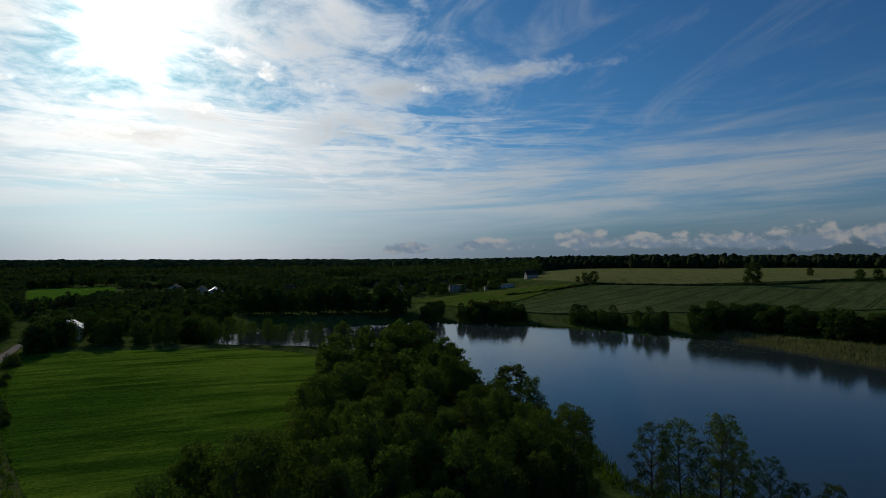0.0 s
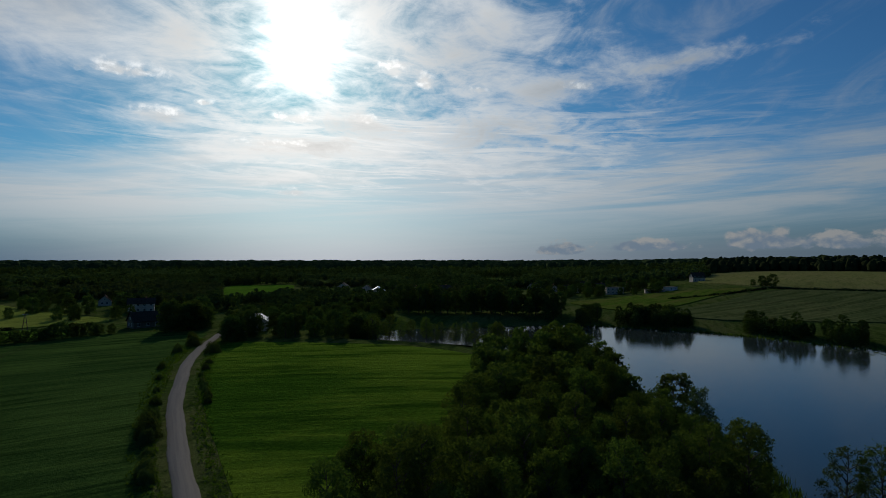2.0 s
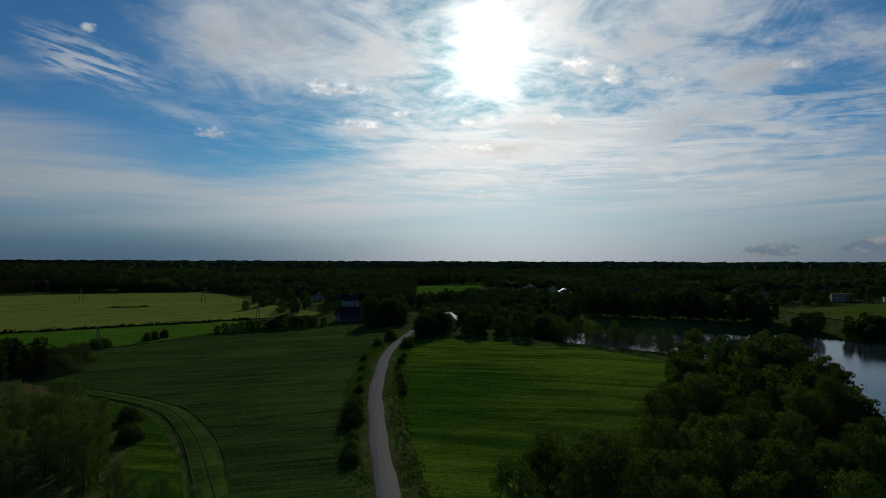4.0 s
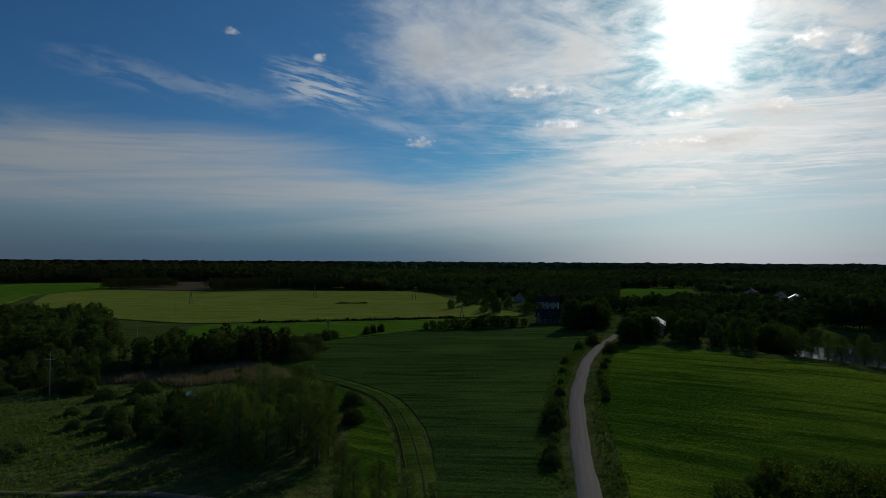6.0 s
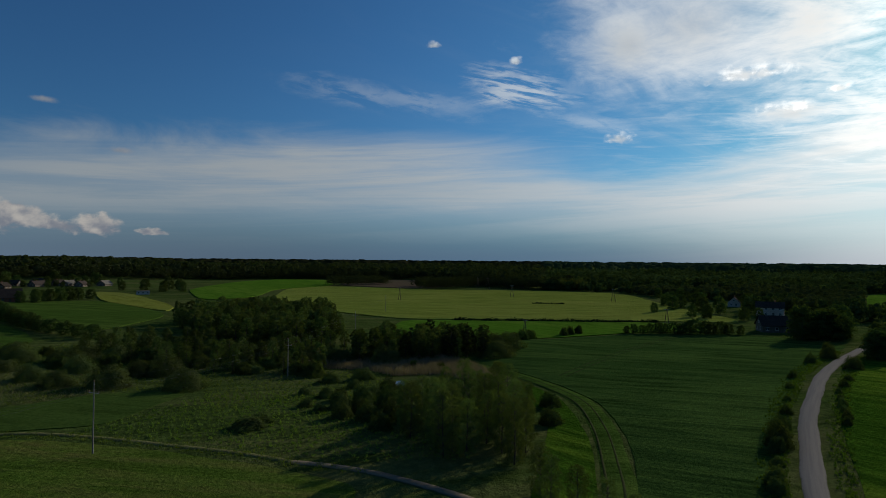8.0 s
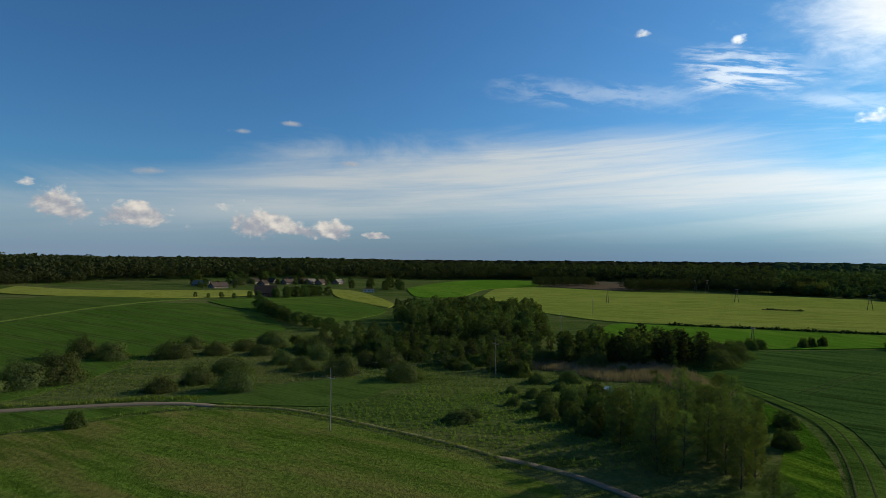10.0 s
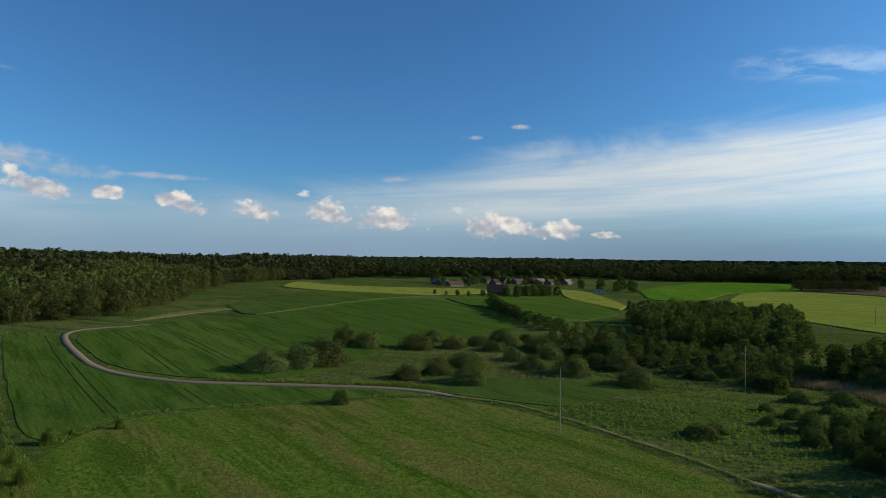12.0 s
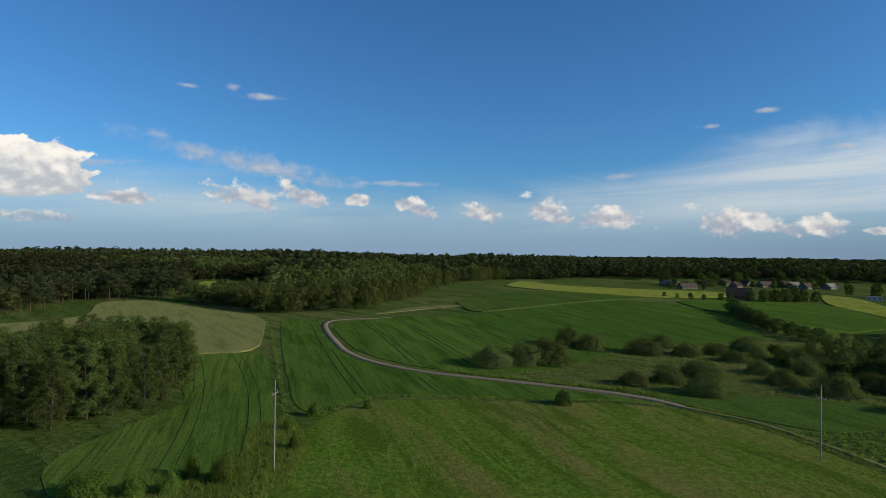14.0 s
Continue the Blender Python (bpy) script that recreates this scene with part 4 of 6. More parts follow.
# the alder belt between the meadow and the lake
belt = [(-20, 38), (-23, 46), (-19, 53), (-15, 62), (-19, 89), (-20, 106), (-15, 120), (-10, 152), (-3, 148), (-2, 120), (3, 94), (11, 82), (15, 62), (9, 46), (-5, 37)]
for i, (x, y) in enumerate(scatter(belt, 4.4, 5)):
    plant(near_alders if math.hypot(x, y) < 84 else alders, x, y, 11.6 + 1.6 * noise.noise((x * 0.08, y * 0.08, 1)) + (i * 7 % 5) * 0.6, i, "dense dark green alder with a rounded crown near the lake", "tree", "alder belt by the lake", 0.86 + 0.08 * (i % 4))
for i, (turn, far, tall) in enumerate([(-19.5, 62, 12.4), (-21.8, 61, 13.2), (-25.0, 60, 14.2), (-26.2, 63, 12.8), (-28.8, 61, 10.4), (-31.0, 58, 9.0), (-33.0, 59, 9.4), (-35.5, 56, 8.6), (-24.0, 55, 7.0), (-29.5, 54, 6.4), (-37.5, 58, 9.0)]):
    plant(thin_alders, *polar(turn, far), tall, 100 + i, "slender alder with a thin open crown at the near shore", "tree", "thin alders at the near shore")
# alder clump beyond the track
clump = [(-88, 22), (-104, 31), (-107, 45), (-98, 50), (-84, 45), (-76, 41), (-70, 36), (-70, 31), (-78, 26)]
for i, (x, y) in enumerate(scatter(clump, 5.2, 6)):
    if clear_of_roads(x, y, 4):
        plant(soft_alders, x, y, 8.4 + (i % 4) * 0.6, 200 + i, "dark green alder in a wet clump by the track", "tree", "alder clump by the track")
for i, (x, y, tall) in enumerate([(-52, 36, 5.6), (-48.5, 37, 5.0), (-55.5, 34.5, 5.8), (-58.5, 33, 6.2), (-62, 33.5, 6.6), (-45.5, 38.5, 4.4)]):
    plant(soft_alders, x, y, tall, 260 + i, "low young alder beside the grass strip", "tree", "young alders by the track", 1.2)
# grove beside the dark wheat
grove = [polar(157.5, 121), polar(161, 112), polar(166, 102), polar(172, 106), polar(178, 110), polar(178, 150), polar(162, 148), polar(158, 140)]
for i, (x, y) in enumerate(scatter(grove, 4.4, 7)):
    plant(grove_trees, x, y, 10.6 + (i * 7 % 5) * 0.75, 300 + i, "leafy alder at the edge of a small grove", "tree", "grove beside the wheat", 1.15)
# small woods in the middle distance
for poly, gap, stock, tall, seed, label, group, kind in (
        ([polar(80.5, 205), polar(82, 285), polar(91, 300), polar(96, 250), polar(92, 190), polar(85, 185)], 5.4, wood_trees, 9.2, 8, "broad-leaved tree in a dark hilltop wood", "wood between the fields", "broadleaf_tree"),
        ([polar(66.5, 170), polar(79.5, 165), polar(79.5, 192), polar(67, 194)], 4.4, dark_trees + wood_trees, 8.4, 9, "dark slim tree in a dense plantation", "tree plantation", "plantation_tree"),
        ([polar(64, 190), polar(66.5, 172), polar(66.5, 200)], 5.5, willows, 4.6, 10, "pale green willow bush at the plantation's edge", "willow bushes", "willow_bush"),
        ([polar(82, 152), polar(80, 190), polar(92, 196), polar(101, 205), polar(103, 190), polar(97, 160), polar(90, 150)], 6.0, wood_trees + soft_alders[:1], 6.2, 12, "young tree in the wet thicket", "wet thicket", "thicket_tree"),
        ([polar(21, 209), polar(22, 262), polar(34, 232), polar(35.5, 222), polar(30, 215), polar(24, 210)], 8.0, trees + slim_trees, 9.2, 13, "dark broad-leaved tree behind the meadow", "trees behind the meadow", "tree"),
        ([polar(7, 182), polar(7, 196), polar(14, 206), polar(22, 218), polar(22, 205), polar(14, 190)], 6.2, thin_alders, 9.0, 19, "slender open-crowned tree at the inlet", "trees at the inlet", "inlet_tree"),
        ([polar(3.5, 292), polar(3.5, 318), polar(12, 322), polar(19.4, 326), polar(19.4, 306), polar(12, 300)], 6.5, slim_trees, 14.2, 14, "tall slim tree in the wood behind the inlet", "wood behind the inlet", "poplar_tree"),
        ([polar(19.6, 300), polar(24, 322), polar(36, 300), polar(35, 262), polar(22, 262)], 9.0, trees, 7.6, 20, "round dark tree in the low wood behind the inlet", "low wood behind the inlet", "tree"),
        ([polar(3, 292), polar(-6.3, 284), polar(-12, 274), polar(-18, 259), polar(-24, 243), polar(-24, 256), polar(-18, 272), polar(-12, 287), polar(-6, 298), polar(3, 306)], 4.8, trees + slim_trees, 8.0, 15, "dark tree on the far lake shore", "trees on the far shore", "shore_tree"),
        ([polar(-23, 258), polar(-26, 264), polar(-31, 251), polar(-37, 237), polar(-41, 228), polar(-41, 250), polar(-30, 276), polar(-23, 278)], 5.4, trees, 8.6, 16, "broad dark willow behind the reeds", "willows behind the reeds", "willow_tree"),
        ([polar(36.6, 262), polar(40.7, 254), polar(41.0, 268), polar(36.6, 290)], 6.5, trees, 11.6, 17, "old dark tree round the farmhouse", "farmyard trees", "farmyard_tree"),
        ([polar(33.6, 205), polar(35.0, 205), polar(35.2, 222), polar(33.7, 222)], 5.0, trees, 10.0, 18, "old dark tree beside the gravel road", "roadside trees", "roadside_tree")):
    for i, (x, y) in enumerate(scatter(poly, gap, seed)):
        if outline_distance(LAKE, np.array([x]), np.array([y]))[0] > 1 and clear_of_roads(x, y, 4) and not (abs(math.degrees(math.atan2(-x, y)) - 31.9) < 0.7 and math.hypot(x, y) < 250):
            if seed == 15 and noise.noise((math.degrees(math.atan2(-x, y)) * 0.42, 0.5, 0.0)) < -0.02:
                continue
            plant(stock, x, y, tall * random.Random(i + seed * 99).uniform(0.72, 1.15), seed * 1000 + i, label, "tree", group, 1.3, kind)


# ---- woods to the horizon ----
def wood_mesh(spots, rng, sides, rings, leafy=0):
    """Many crowns in one mesh: each an uneven dome from near the ground to its top."""
    spots = np.array(spots)
    n = len(spots)
    prof = np.array([(0.85, 0.10), (1.0, 0.5), (0.62, 0.90)] if rings == 3 else [(0.95, 0.12), (0.70, 0.86)])
    ang = np.linspace(0, 2 * math.pi, sides, endpoint=False)
    rad = prof[:, 0][None, :, None] * 0.74 * spots[:, 3][:, None, None] * rng.uniform(0.68, 1.25, (n, len(prof), sides))
    a = ang[None, None, :] + rng.uniform(0, 6.28, (n, 1, 1))
    x = spots[:, 0][:, None, None] + rad * np.cos(a)
    y = spots[:, 1][:, None, None] + rad * np.sin(a)
    base = ground_z(spots[:, 0], spots[:, 1])
    z = base[:, None, None] + spots[:, 2][:, None, None] * (prof[:, 1][None, :, None] + rng.uniform(-0.07, 0.07, (n, len(prof), sides)))
    ring = np.stack([x, y, z], -1).reshape(n, -1, 3)
    tip = np.stack([spots[:, 0] + rng.normal(size=n) * 0.15 * spots[:, 3], spots[:, 1] + rng.normal(size=n) * 0.15 * spots[:, 3], base + spots[:, 2]], -1)[:, None, :]
    verts = np.concatenate([ring, tip], 1)
    per = verts.shape[1]
    tris = []
    for r in range(len(prof) - 1):
        for k in range(sides):
            i, j = r * sides + k, r * sides + (k + 1) % sides
            tris += [(i, j, j + sides), (i, j + sides, i + sides)]
    for k in range(sides):
        tris.append(((len(prof) - 1) * sides + k, (len(prof) - 1) * sides + (k + 1) % sides, per - 1))
    faces = (np.array(tris)[None] + (np.arange(n) * per)[:, None, None]).reshape(-1, 3)
    return verts.reshape(-1, 3), faces


# where the woods begin, by turn (degrees) and distance
EDGE_TURN = [-180, -120, -60, -36, -12, -6, 0, 10, 24, 37, 46, 52, 60, 66, 71, 80, 95, 101, 110, 120, 128, 133, 137, 141, 150, 155, 161, 166, 170, 180]
EDGE_FAR = [300, 500, 900, 1000, 900, 640, 640, 540, 520, 540, 570, 560, 570, 590, 720, 880, 790, 745, 720, 640, 540, 440, 300, 250, 236, 268, 305, 300, 262, 300]
OPEN_GROUND = [[polar(151, 296), polar(157.5, 296), polar(157.5, 410), polar(151, 410)],
               [polar(168, 380), polar(176, 380), polar(176, 450), polar(168, 450)], [(-640, 95), (-535, 158), (-620, 250), (-822, 249), (-833, 160)]]


def wood_spots(lo, hi, grow, seed, tall, arc=(-180, 180)):
    rng = np.random.default_rng(seed)
    out = []
    r = lo
    while r < hi:
        gap = max(6.0, r * grow)
        n = int(radians(arc[1] - arc[0]) * r / gap)
        t = arc[0] + (np.arange(n) + rng.uniform(-0.4, 0.4, n)) * (arc[1] - arc[0]) / n
        d = r + rng.uniform(-0.45, 0.45, n) * gap
        edge = np.interp(t, EDGE_TURN, EDGE_FAR)
        ragged = np.array([noise.noise((a * 0.25, 0.3, 7.0)) for a in t]) * 0.03 * edge
        keep = d > edge + ragged
        x, y = -np.sin(np.radians(t)) * d, np.cos(np.radians(t)) * d
        for poly in OPEN_GROUND:
            keep &= outline_distance(poly, x, y) > 2
        h = tall * rng.uniform(0.78, 1.1, n) * np.where(d < edge * 1.06 + 10, 0.85, 1.0)
        lumpy = np.array([noise.noise((a * 0.006, b * 0.006, 4.0)) for a, b in zip(x, y)])
        h *= 1 + 0.35 * lumpy
        h *= np.where((t > 137) & (t < 157) & (d < edge * 1.3), 0.74, 1.0) * np.where((t > 157) & (d < edge * 1.2), 1.15, 1.0) * np.where((t > 132) & (d > 400), 0.8, 1.0)
        for k in np.nonzero(keep)[0]:
            out.append((x[k], y[k], h[k] * rng.uniform(0.80, 1.16), gap * rng.uniform(0.5, 0.95)))
        r += gap * 0.9
    return out


def leafy_wood(name, spots, per, size, mat, label, seed, pines=False):
    """A wood of crowns made of leaf sprays in clumps; pines carry theirs high on bare trunks."""
    rng = np.random.default_rng(seed)
    spots = np.array(spots)
    base = ground_z(spots[:, 0], spots[:, 1])
    n, lumps = len(spots), 9
    each = max(per // lumps, 4)
    q = (np.arange(lumps)[None] + rng.uniform(0.1, 0.9, (n, lumps))) / lumps
    low = rng.uniform(0.20, 0.42, (n, 1)) if pines else rng.uniform(0.12, 0.2, (n, 1))
    wide = np.sqrt(np.clip(1 - ((q - 0.3) / 0.74) ** 2, 0.03, 1)) * rng.uniform(0.3, 0.72, (n, lumps)) * spots[:, 3:4]
    a = np.arange(lumps)[None] * 2.4 + rng.uniform(0, 6.28, (n, 1)) + rng.uniform(-0.4, 0.4, (n, lumps))
    tall = spots[:, 2:3]
    hub = np.stack([spots[:, 0:1] + wide * np.cos(a), spots[:, 1:2] + wide * np.sin(a), base[:, None] + tall * (low + (0.94 - low) * q)], 2)
    puff = spots[:, 3:4] * rng.uniform(0.38, 0.6, (n, lumps)) * (1.1 - 0.35 * q)
    d = rng.normal(size=(n, lumps, each, 3))
    d /= np.linalg.norm(d, axis=3)[..., None]
    d[..., 2] = np.where((d[..., 2] < 0) & (rng.uniform(size=d.shape[:3]) < 0.7), -d[..., 2], d[..., 2])
    centre = hub[:, :, None, :] + d * puff[:, :, None, None] * rng.uniform(0.6, 1.1, (n, lumps, each, 1)) * np.array((1, 1, 0.6 if pines else 0.9))
    s = np.repeat(spots[:, 3], lumps * each)[:, None] * size
    d = d.reshape(-1, 3)
    verts, faces = spray(rng, centre.reshape(-1, 3), d * 1.6 + rng.normal(size=d.shape) * 0.32, s)
    return tagged(new(name, fast_mesh(name, verts, faces, mat)), label, "wood", "", "stuff")


def wood_trunks(name, spots, share, mat, label):
    """Bare tapered trunks under the crowns of a wood's edge."""
    spots = np.array(spots)
    base = ground_z(spots[:, 0], spots[:, 1])
    ang = np.arange(5) * 2 * math.pi / 5
    ring = np.stack([np.cos(ang), np.sin(ang)], 1)
    r = spots[:, 2] * 0.013
    low = np.concatenate([spots[:, None, :2] + ring[None] * r[:, None, None], np.repeat(base[:, None, None] - 0.3, 5, 1)], 2)
    top = np.concatenate([spots[:, None, :2] + ring[None] * r[:, None, None] * 0.5, np.repeat((base + spots[:, 2] * share)[:, None, None], 5, 1)], 2)
    verts = np.concatenate([low, top], 1).reshape(-1, 3)
    quad = np.array([(k, (k + 1) % 5, 5 + (k + 1) % 5, 5 + k) for k in range(5)])
    faces = (quad[None] + (np.arange(len(spots)) * 10)[:, None, None]).reshape(-1, 4)
    return tagged(new(name, fast_mesh(name, verts, faces, mat)), label, "trunks", "", "stuff")


near_wood = wood_spots(230, 620, 0.0135, 3, 14, (58, 178))
def is_pine(x, y):
    turn, far = math.degrees(math.atan2(-x, y)), math.hypot(x, y)
    return noise.noise((x * 0.009, y * 0.009, 2.0)) + (0.35 if turn > 157 else -0.35 if far < 330 else 0.12) > 0.05


pine = [s for s in near_wood if is_pine(s[0], s[1])]
leaf = [s for s in near_wood if not is_pine(s[0], s[1])]


def in_front(s):
    return math.hypot(s[0], s[1]) < np.interp(math.degrees(math.atan2(-s[0], s[1])), EDGE_TURN, EDGE_FAR) + 40


leafy_wood("pine_wood", [s for s in pine if in_front(s)], 1000, 0.064, PINES, "dark pine edge with ragged tops behind the fields", 31, True)
leafy_wood("pine_wood", [s for s in pine if not in_front(s)], 260, 0.13, PINES, "dark pine wood that climbs the hill", 34, True)
wood_trunks("pine_trunks", [s for s in pine if in_front(s)], 0.85, PINEBARK, "straight bare pine trunks at the wood's edge")
leafy_wood("mixed_wood", [s for s in leaf if in_front(s)], 1250, 0.060, GROVE, "mixed green wood edge with rounded crowns", 32)
leafy_wood("mixed_wood", [s for s in leaf if not in_front(s)], 260, 0.13, GROVE, "mixed green wood on the slope behind the fields", 35)
wood_trunks("birch_trunks", [s for s in leaf if in_front(s)], 0.6, BARK, "slim dark trunks at the mixed wood's edge")
mid_wood = wood_spots(620, 1500, 0.0135, 4, 17, (62, 180))
leafy_wood("pine_forest_edge", [(s[0], s[1], s[2] * 0.95, s[3] * 0.72) for s in mid_wood if in_front(s)], 130, 0.17, PINES, "nearly black pine forest edge beyond the far fields", 37, True)
# the country toward the sun: low woods, tree rows and glades
GLADE = [polar(35.3, 385), polar(35.3, 680), polar(29.0, 680), polar(29.2, 520), polar(32, 470), polar(33.8, 400)]
HALLS = [polar(19.6, 400), polar(23.6, 400), polar(23.6, 470), polar(19.6, 470)]


def parkland(lo, hi, grow, arc, seed, tall, cover):
    """Spots of low woods and tree rows, with open ground between them."""
    rng = np.random.default_rng(seed)
    out, r = [], lo
    while r < hi:
        gap = max(6.5, r * grow)
        n = int(radians(arc[1] - arc[0]) * r / gap)
        t = arc[0] + (np.arange(n) + rng.uniform(-0.4, 0.4, n)) * (arc[1] - arc[0]) / n
        d = r + rng.uniform(-0.45, 0.45, n) * gap
        for turn, far in zip(t, d):
            x, y = polar(turn, far)
            if noise.noise((x * 0.011, y * 0.0065, 9.0)) + 0.35 * noise.noise((x * 0.04, y * 0.04, 2.0)) > cover and far > np.interp(turn, PARK_TURN, PARK_FAR):
                lump = noise.noise((x * 0.012, y * 0.012, 5.0))
                out.append((x, y, tall * (1 + 0.5 * lump) * rng.uniform(0.7, 1.15), min(gap, 9) * rng.uniform(0.42, 0.66)))
        r += gap * 0.9
    spots = np.array(out)
    keep = outline_distance(LAKE, spots[:, 0], spots[:, 1]) > 16
    for poly in [GLADE, HALLS] + SUNNY_FIELDS:
        keep &= outline_distance(poly, spots[:, 0], spots[:, 1]) > 3
    return [tuple(s) for s in spots[keep]]


PARK_TURN, PARK_FAR = [-9, -6, -1, 4, 5.5, 20, 36, 41, 47, 52, 57, 62, 66], [640, 640, 640, 620, 335, 335, 300, 330, 400, 520, 560, 570, 590]
SUNNY_FIELDS = [big, [(-25, 401), (40, 462), (104, 450), (68, 402), (34, 345), (10, 330)]]
for spots, per, size, label, seed in ((parkland(320, 640, 0.0150, (-2, 62), 77, 8.5, -0.02), 190, 0.15, "copses and tree rows round the hamlets", 33),
                                      (parkland(640, 1050, 0.0125, (-9, 66), 78, 10.0, -0.10), 90, 0.2, "low woods in a patchwork with open ground", 38),
                                      (parkland(1050, 1600, 0.0125, (-14, 66), 79, 13.0, -0.20), 54, 0.26, "low woods toward the horizon", 39)):
    # pale and dark leaf colours alternate by noise, painting lit tops and shadow lines
    pale = [noise.noise((x * 0.009, y * 0.006, 21.0)) + 0.4 * noise.noise((x * 0.05, y * 0.05, 3.0)) > 0.02 for x, y, _, _ in spots]
    leafy_wood("copse", [(x, y, h * 0.85, r) for (x, y, h, r), p in zip(spots, pale) if p], per, size * 1.35, PARKPALE, "pale green " + label, seed)
    leafy_wood("copse", [q for q, p in zip(spots, pale) if not p], per, size * 1.35, PARK, "dark " + label, seed + 100)
field("meadow", GLADE, LIME, "sunlit clearing between the copses", 12, 0.4)
for poly, seed in (([(-612, 90), (-646, 162), (-690, 160), (-655, 85)], 41), ([(-840, 60), (-895, 180), (-940, 170), (-880, 50)], 42), ([(-515, 157), (-532, 198), (-579, 267), (-640, 270), (-600, 170)], 43)):
    rng = np.random.default_rng(seed)
    leafy_wood("pine_plantation", [(x, y, rng.uniform(8.5, 11.5), rng.uniform(2.0, 3.0)) for x, y in scatter(poly, 5.0, seed)], 120, 0.17, PINES, "dark pine plantation block in front of the forest", seed)
rng = np.random.default_rng(9)
leafy_wood("pine_forest", [s for s in mid_wood if not in_front(s)], 45, 0.28, PINES, "dark pine forest that covers the middle distance", 40, True)
v, f = wood_mesh(wood_spots(620, 1500, 0.0135, 4, 17, (-60, -9)), rng, 5, 3)
tagged(new("far_wood", fast_mesh("far_wood", v, f, FOREST)), "dark wood that covers the middle distance", "wood", "", "stuff")
for arc, seed, mat, label in (((-60, 62), 5, FOREST, "dark green forest out to the horizon"), ((62, 180), 8, PINES, "nearly black forest out to the horizon")):
    v, f = wood_mesh(wood_spots(1500, 4900, 0.017, seed, 19, arc), rng, 5, 2)
    tagged(new("distant_forest", fast_mesh("distant_forest", v, f, mat)), label, "forest", "", "stuff")
v, f = wood_mesh(wood_spots(300, 4900, 0.045, 6, 18, (-180, -60)), rng, 6, 2)
tagged(new("outer_wood", fast_mesh("outer_wood", v, f, FOREST)), "wood that closes the view behind the drone", "wood", "", "stuff")


# ---- buildings ----
def box_bm(x0, x1, y0, y1, z0, z1, bevel=0.0):
    bm = bmesh.new()
    bmesh.ops.create_cube(bm, size=1.0, matrix=Matrix.Translation(((x0 + x1) / 2, (y0 + y1) / 2, (z0 + z1) / 2)) @ Matrix.Diagonal((x1 - x0, y1 - y0, z1 - z0, 1)))
    if bevel:
        bmesh.ops.bevel(bm, geom=bm.edges[:], offset=bevel, segments=1, affect="EDGES")
    return bm


def window_part(root, x, y, z, w, h, face):
    """A window on the wall that faces -y, +y, -x or +x: one frame with a mullion, and a sill and two panes under it."""
    ax, ay = {"s": (0, -1), "n": (0, 1), "w": (-1, 0), "e": (1, 0)}[face]
    turn = {"s": 0, "n": 180, "w": -90, "e": 90}[face]
    t = 0.09
    xs, zs = (-w / 2, -w / 2 + t, -0.04, 0.04, w / 2 - t, w / 2), (-h / 2, -h / 2 + t, h / 2 - t, h / 2)
    bm = bmesh.new()
    grid = [[bm.verts.new((px, 0.01, pz)) for pz in zs] for px in xs]
    cells = [bm.faces.new((grid[i][k], grid[i + 1][k], grid[i + 1][k + 1], grid[i][k + 1])) for i in range(5) for k in range(3) if not (k == 1 and i in (1, 3))]
    made = bmesh.ops.extrude_face_region(bm, geom=cells)
    for v in made["geom"]:
        if isinstance(v, bmesh.types.BMVert):
            v.co.y -= 0.10
    bmesh.ops.recalc_face_normals(bm, faces=bm.faces[:])
    frame_ob = part("window", bm, PLASTER, root)
    frame_ob.matrix_basis = Matrix.Translation((x + ax * 0.03, y + ay * 0.03, z)) @ Matrix.Rotation(radians(turn), 4, "Z")
    part("sill", box_bm(-w / 2 - 0.1, w / 2 + 0.1, -0.14, 0.01, -h / 2 - 0.085, -h / 2 - 0.004), PLASTER, frame_ob)
    for x0, x1 in ((-w / 2 + t, -0.04), (0.04, w / 2 - t)):
        part("pane", box_bm(x0, x1, -0.03, 0.0, -h / 2 + t, h / 2 - t), GLASS, frame_ob, "dark reflecting pane")


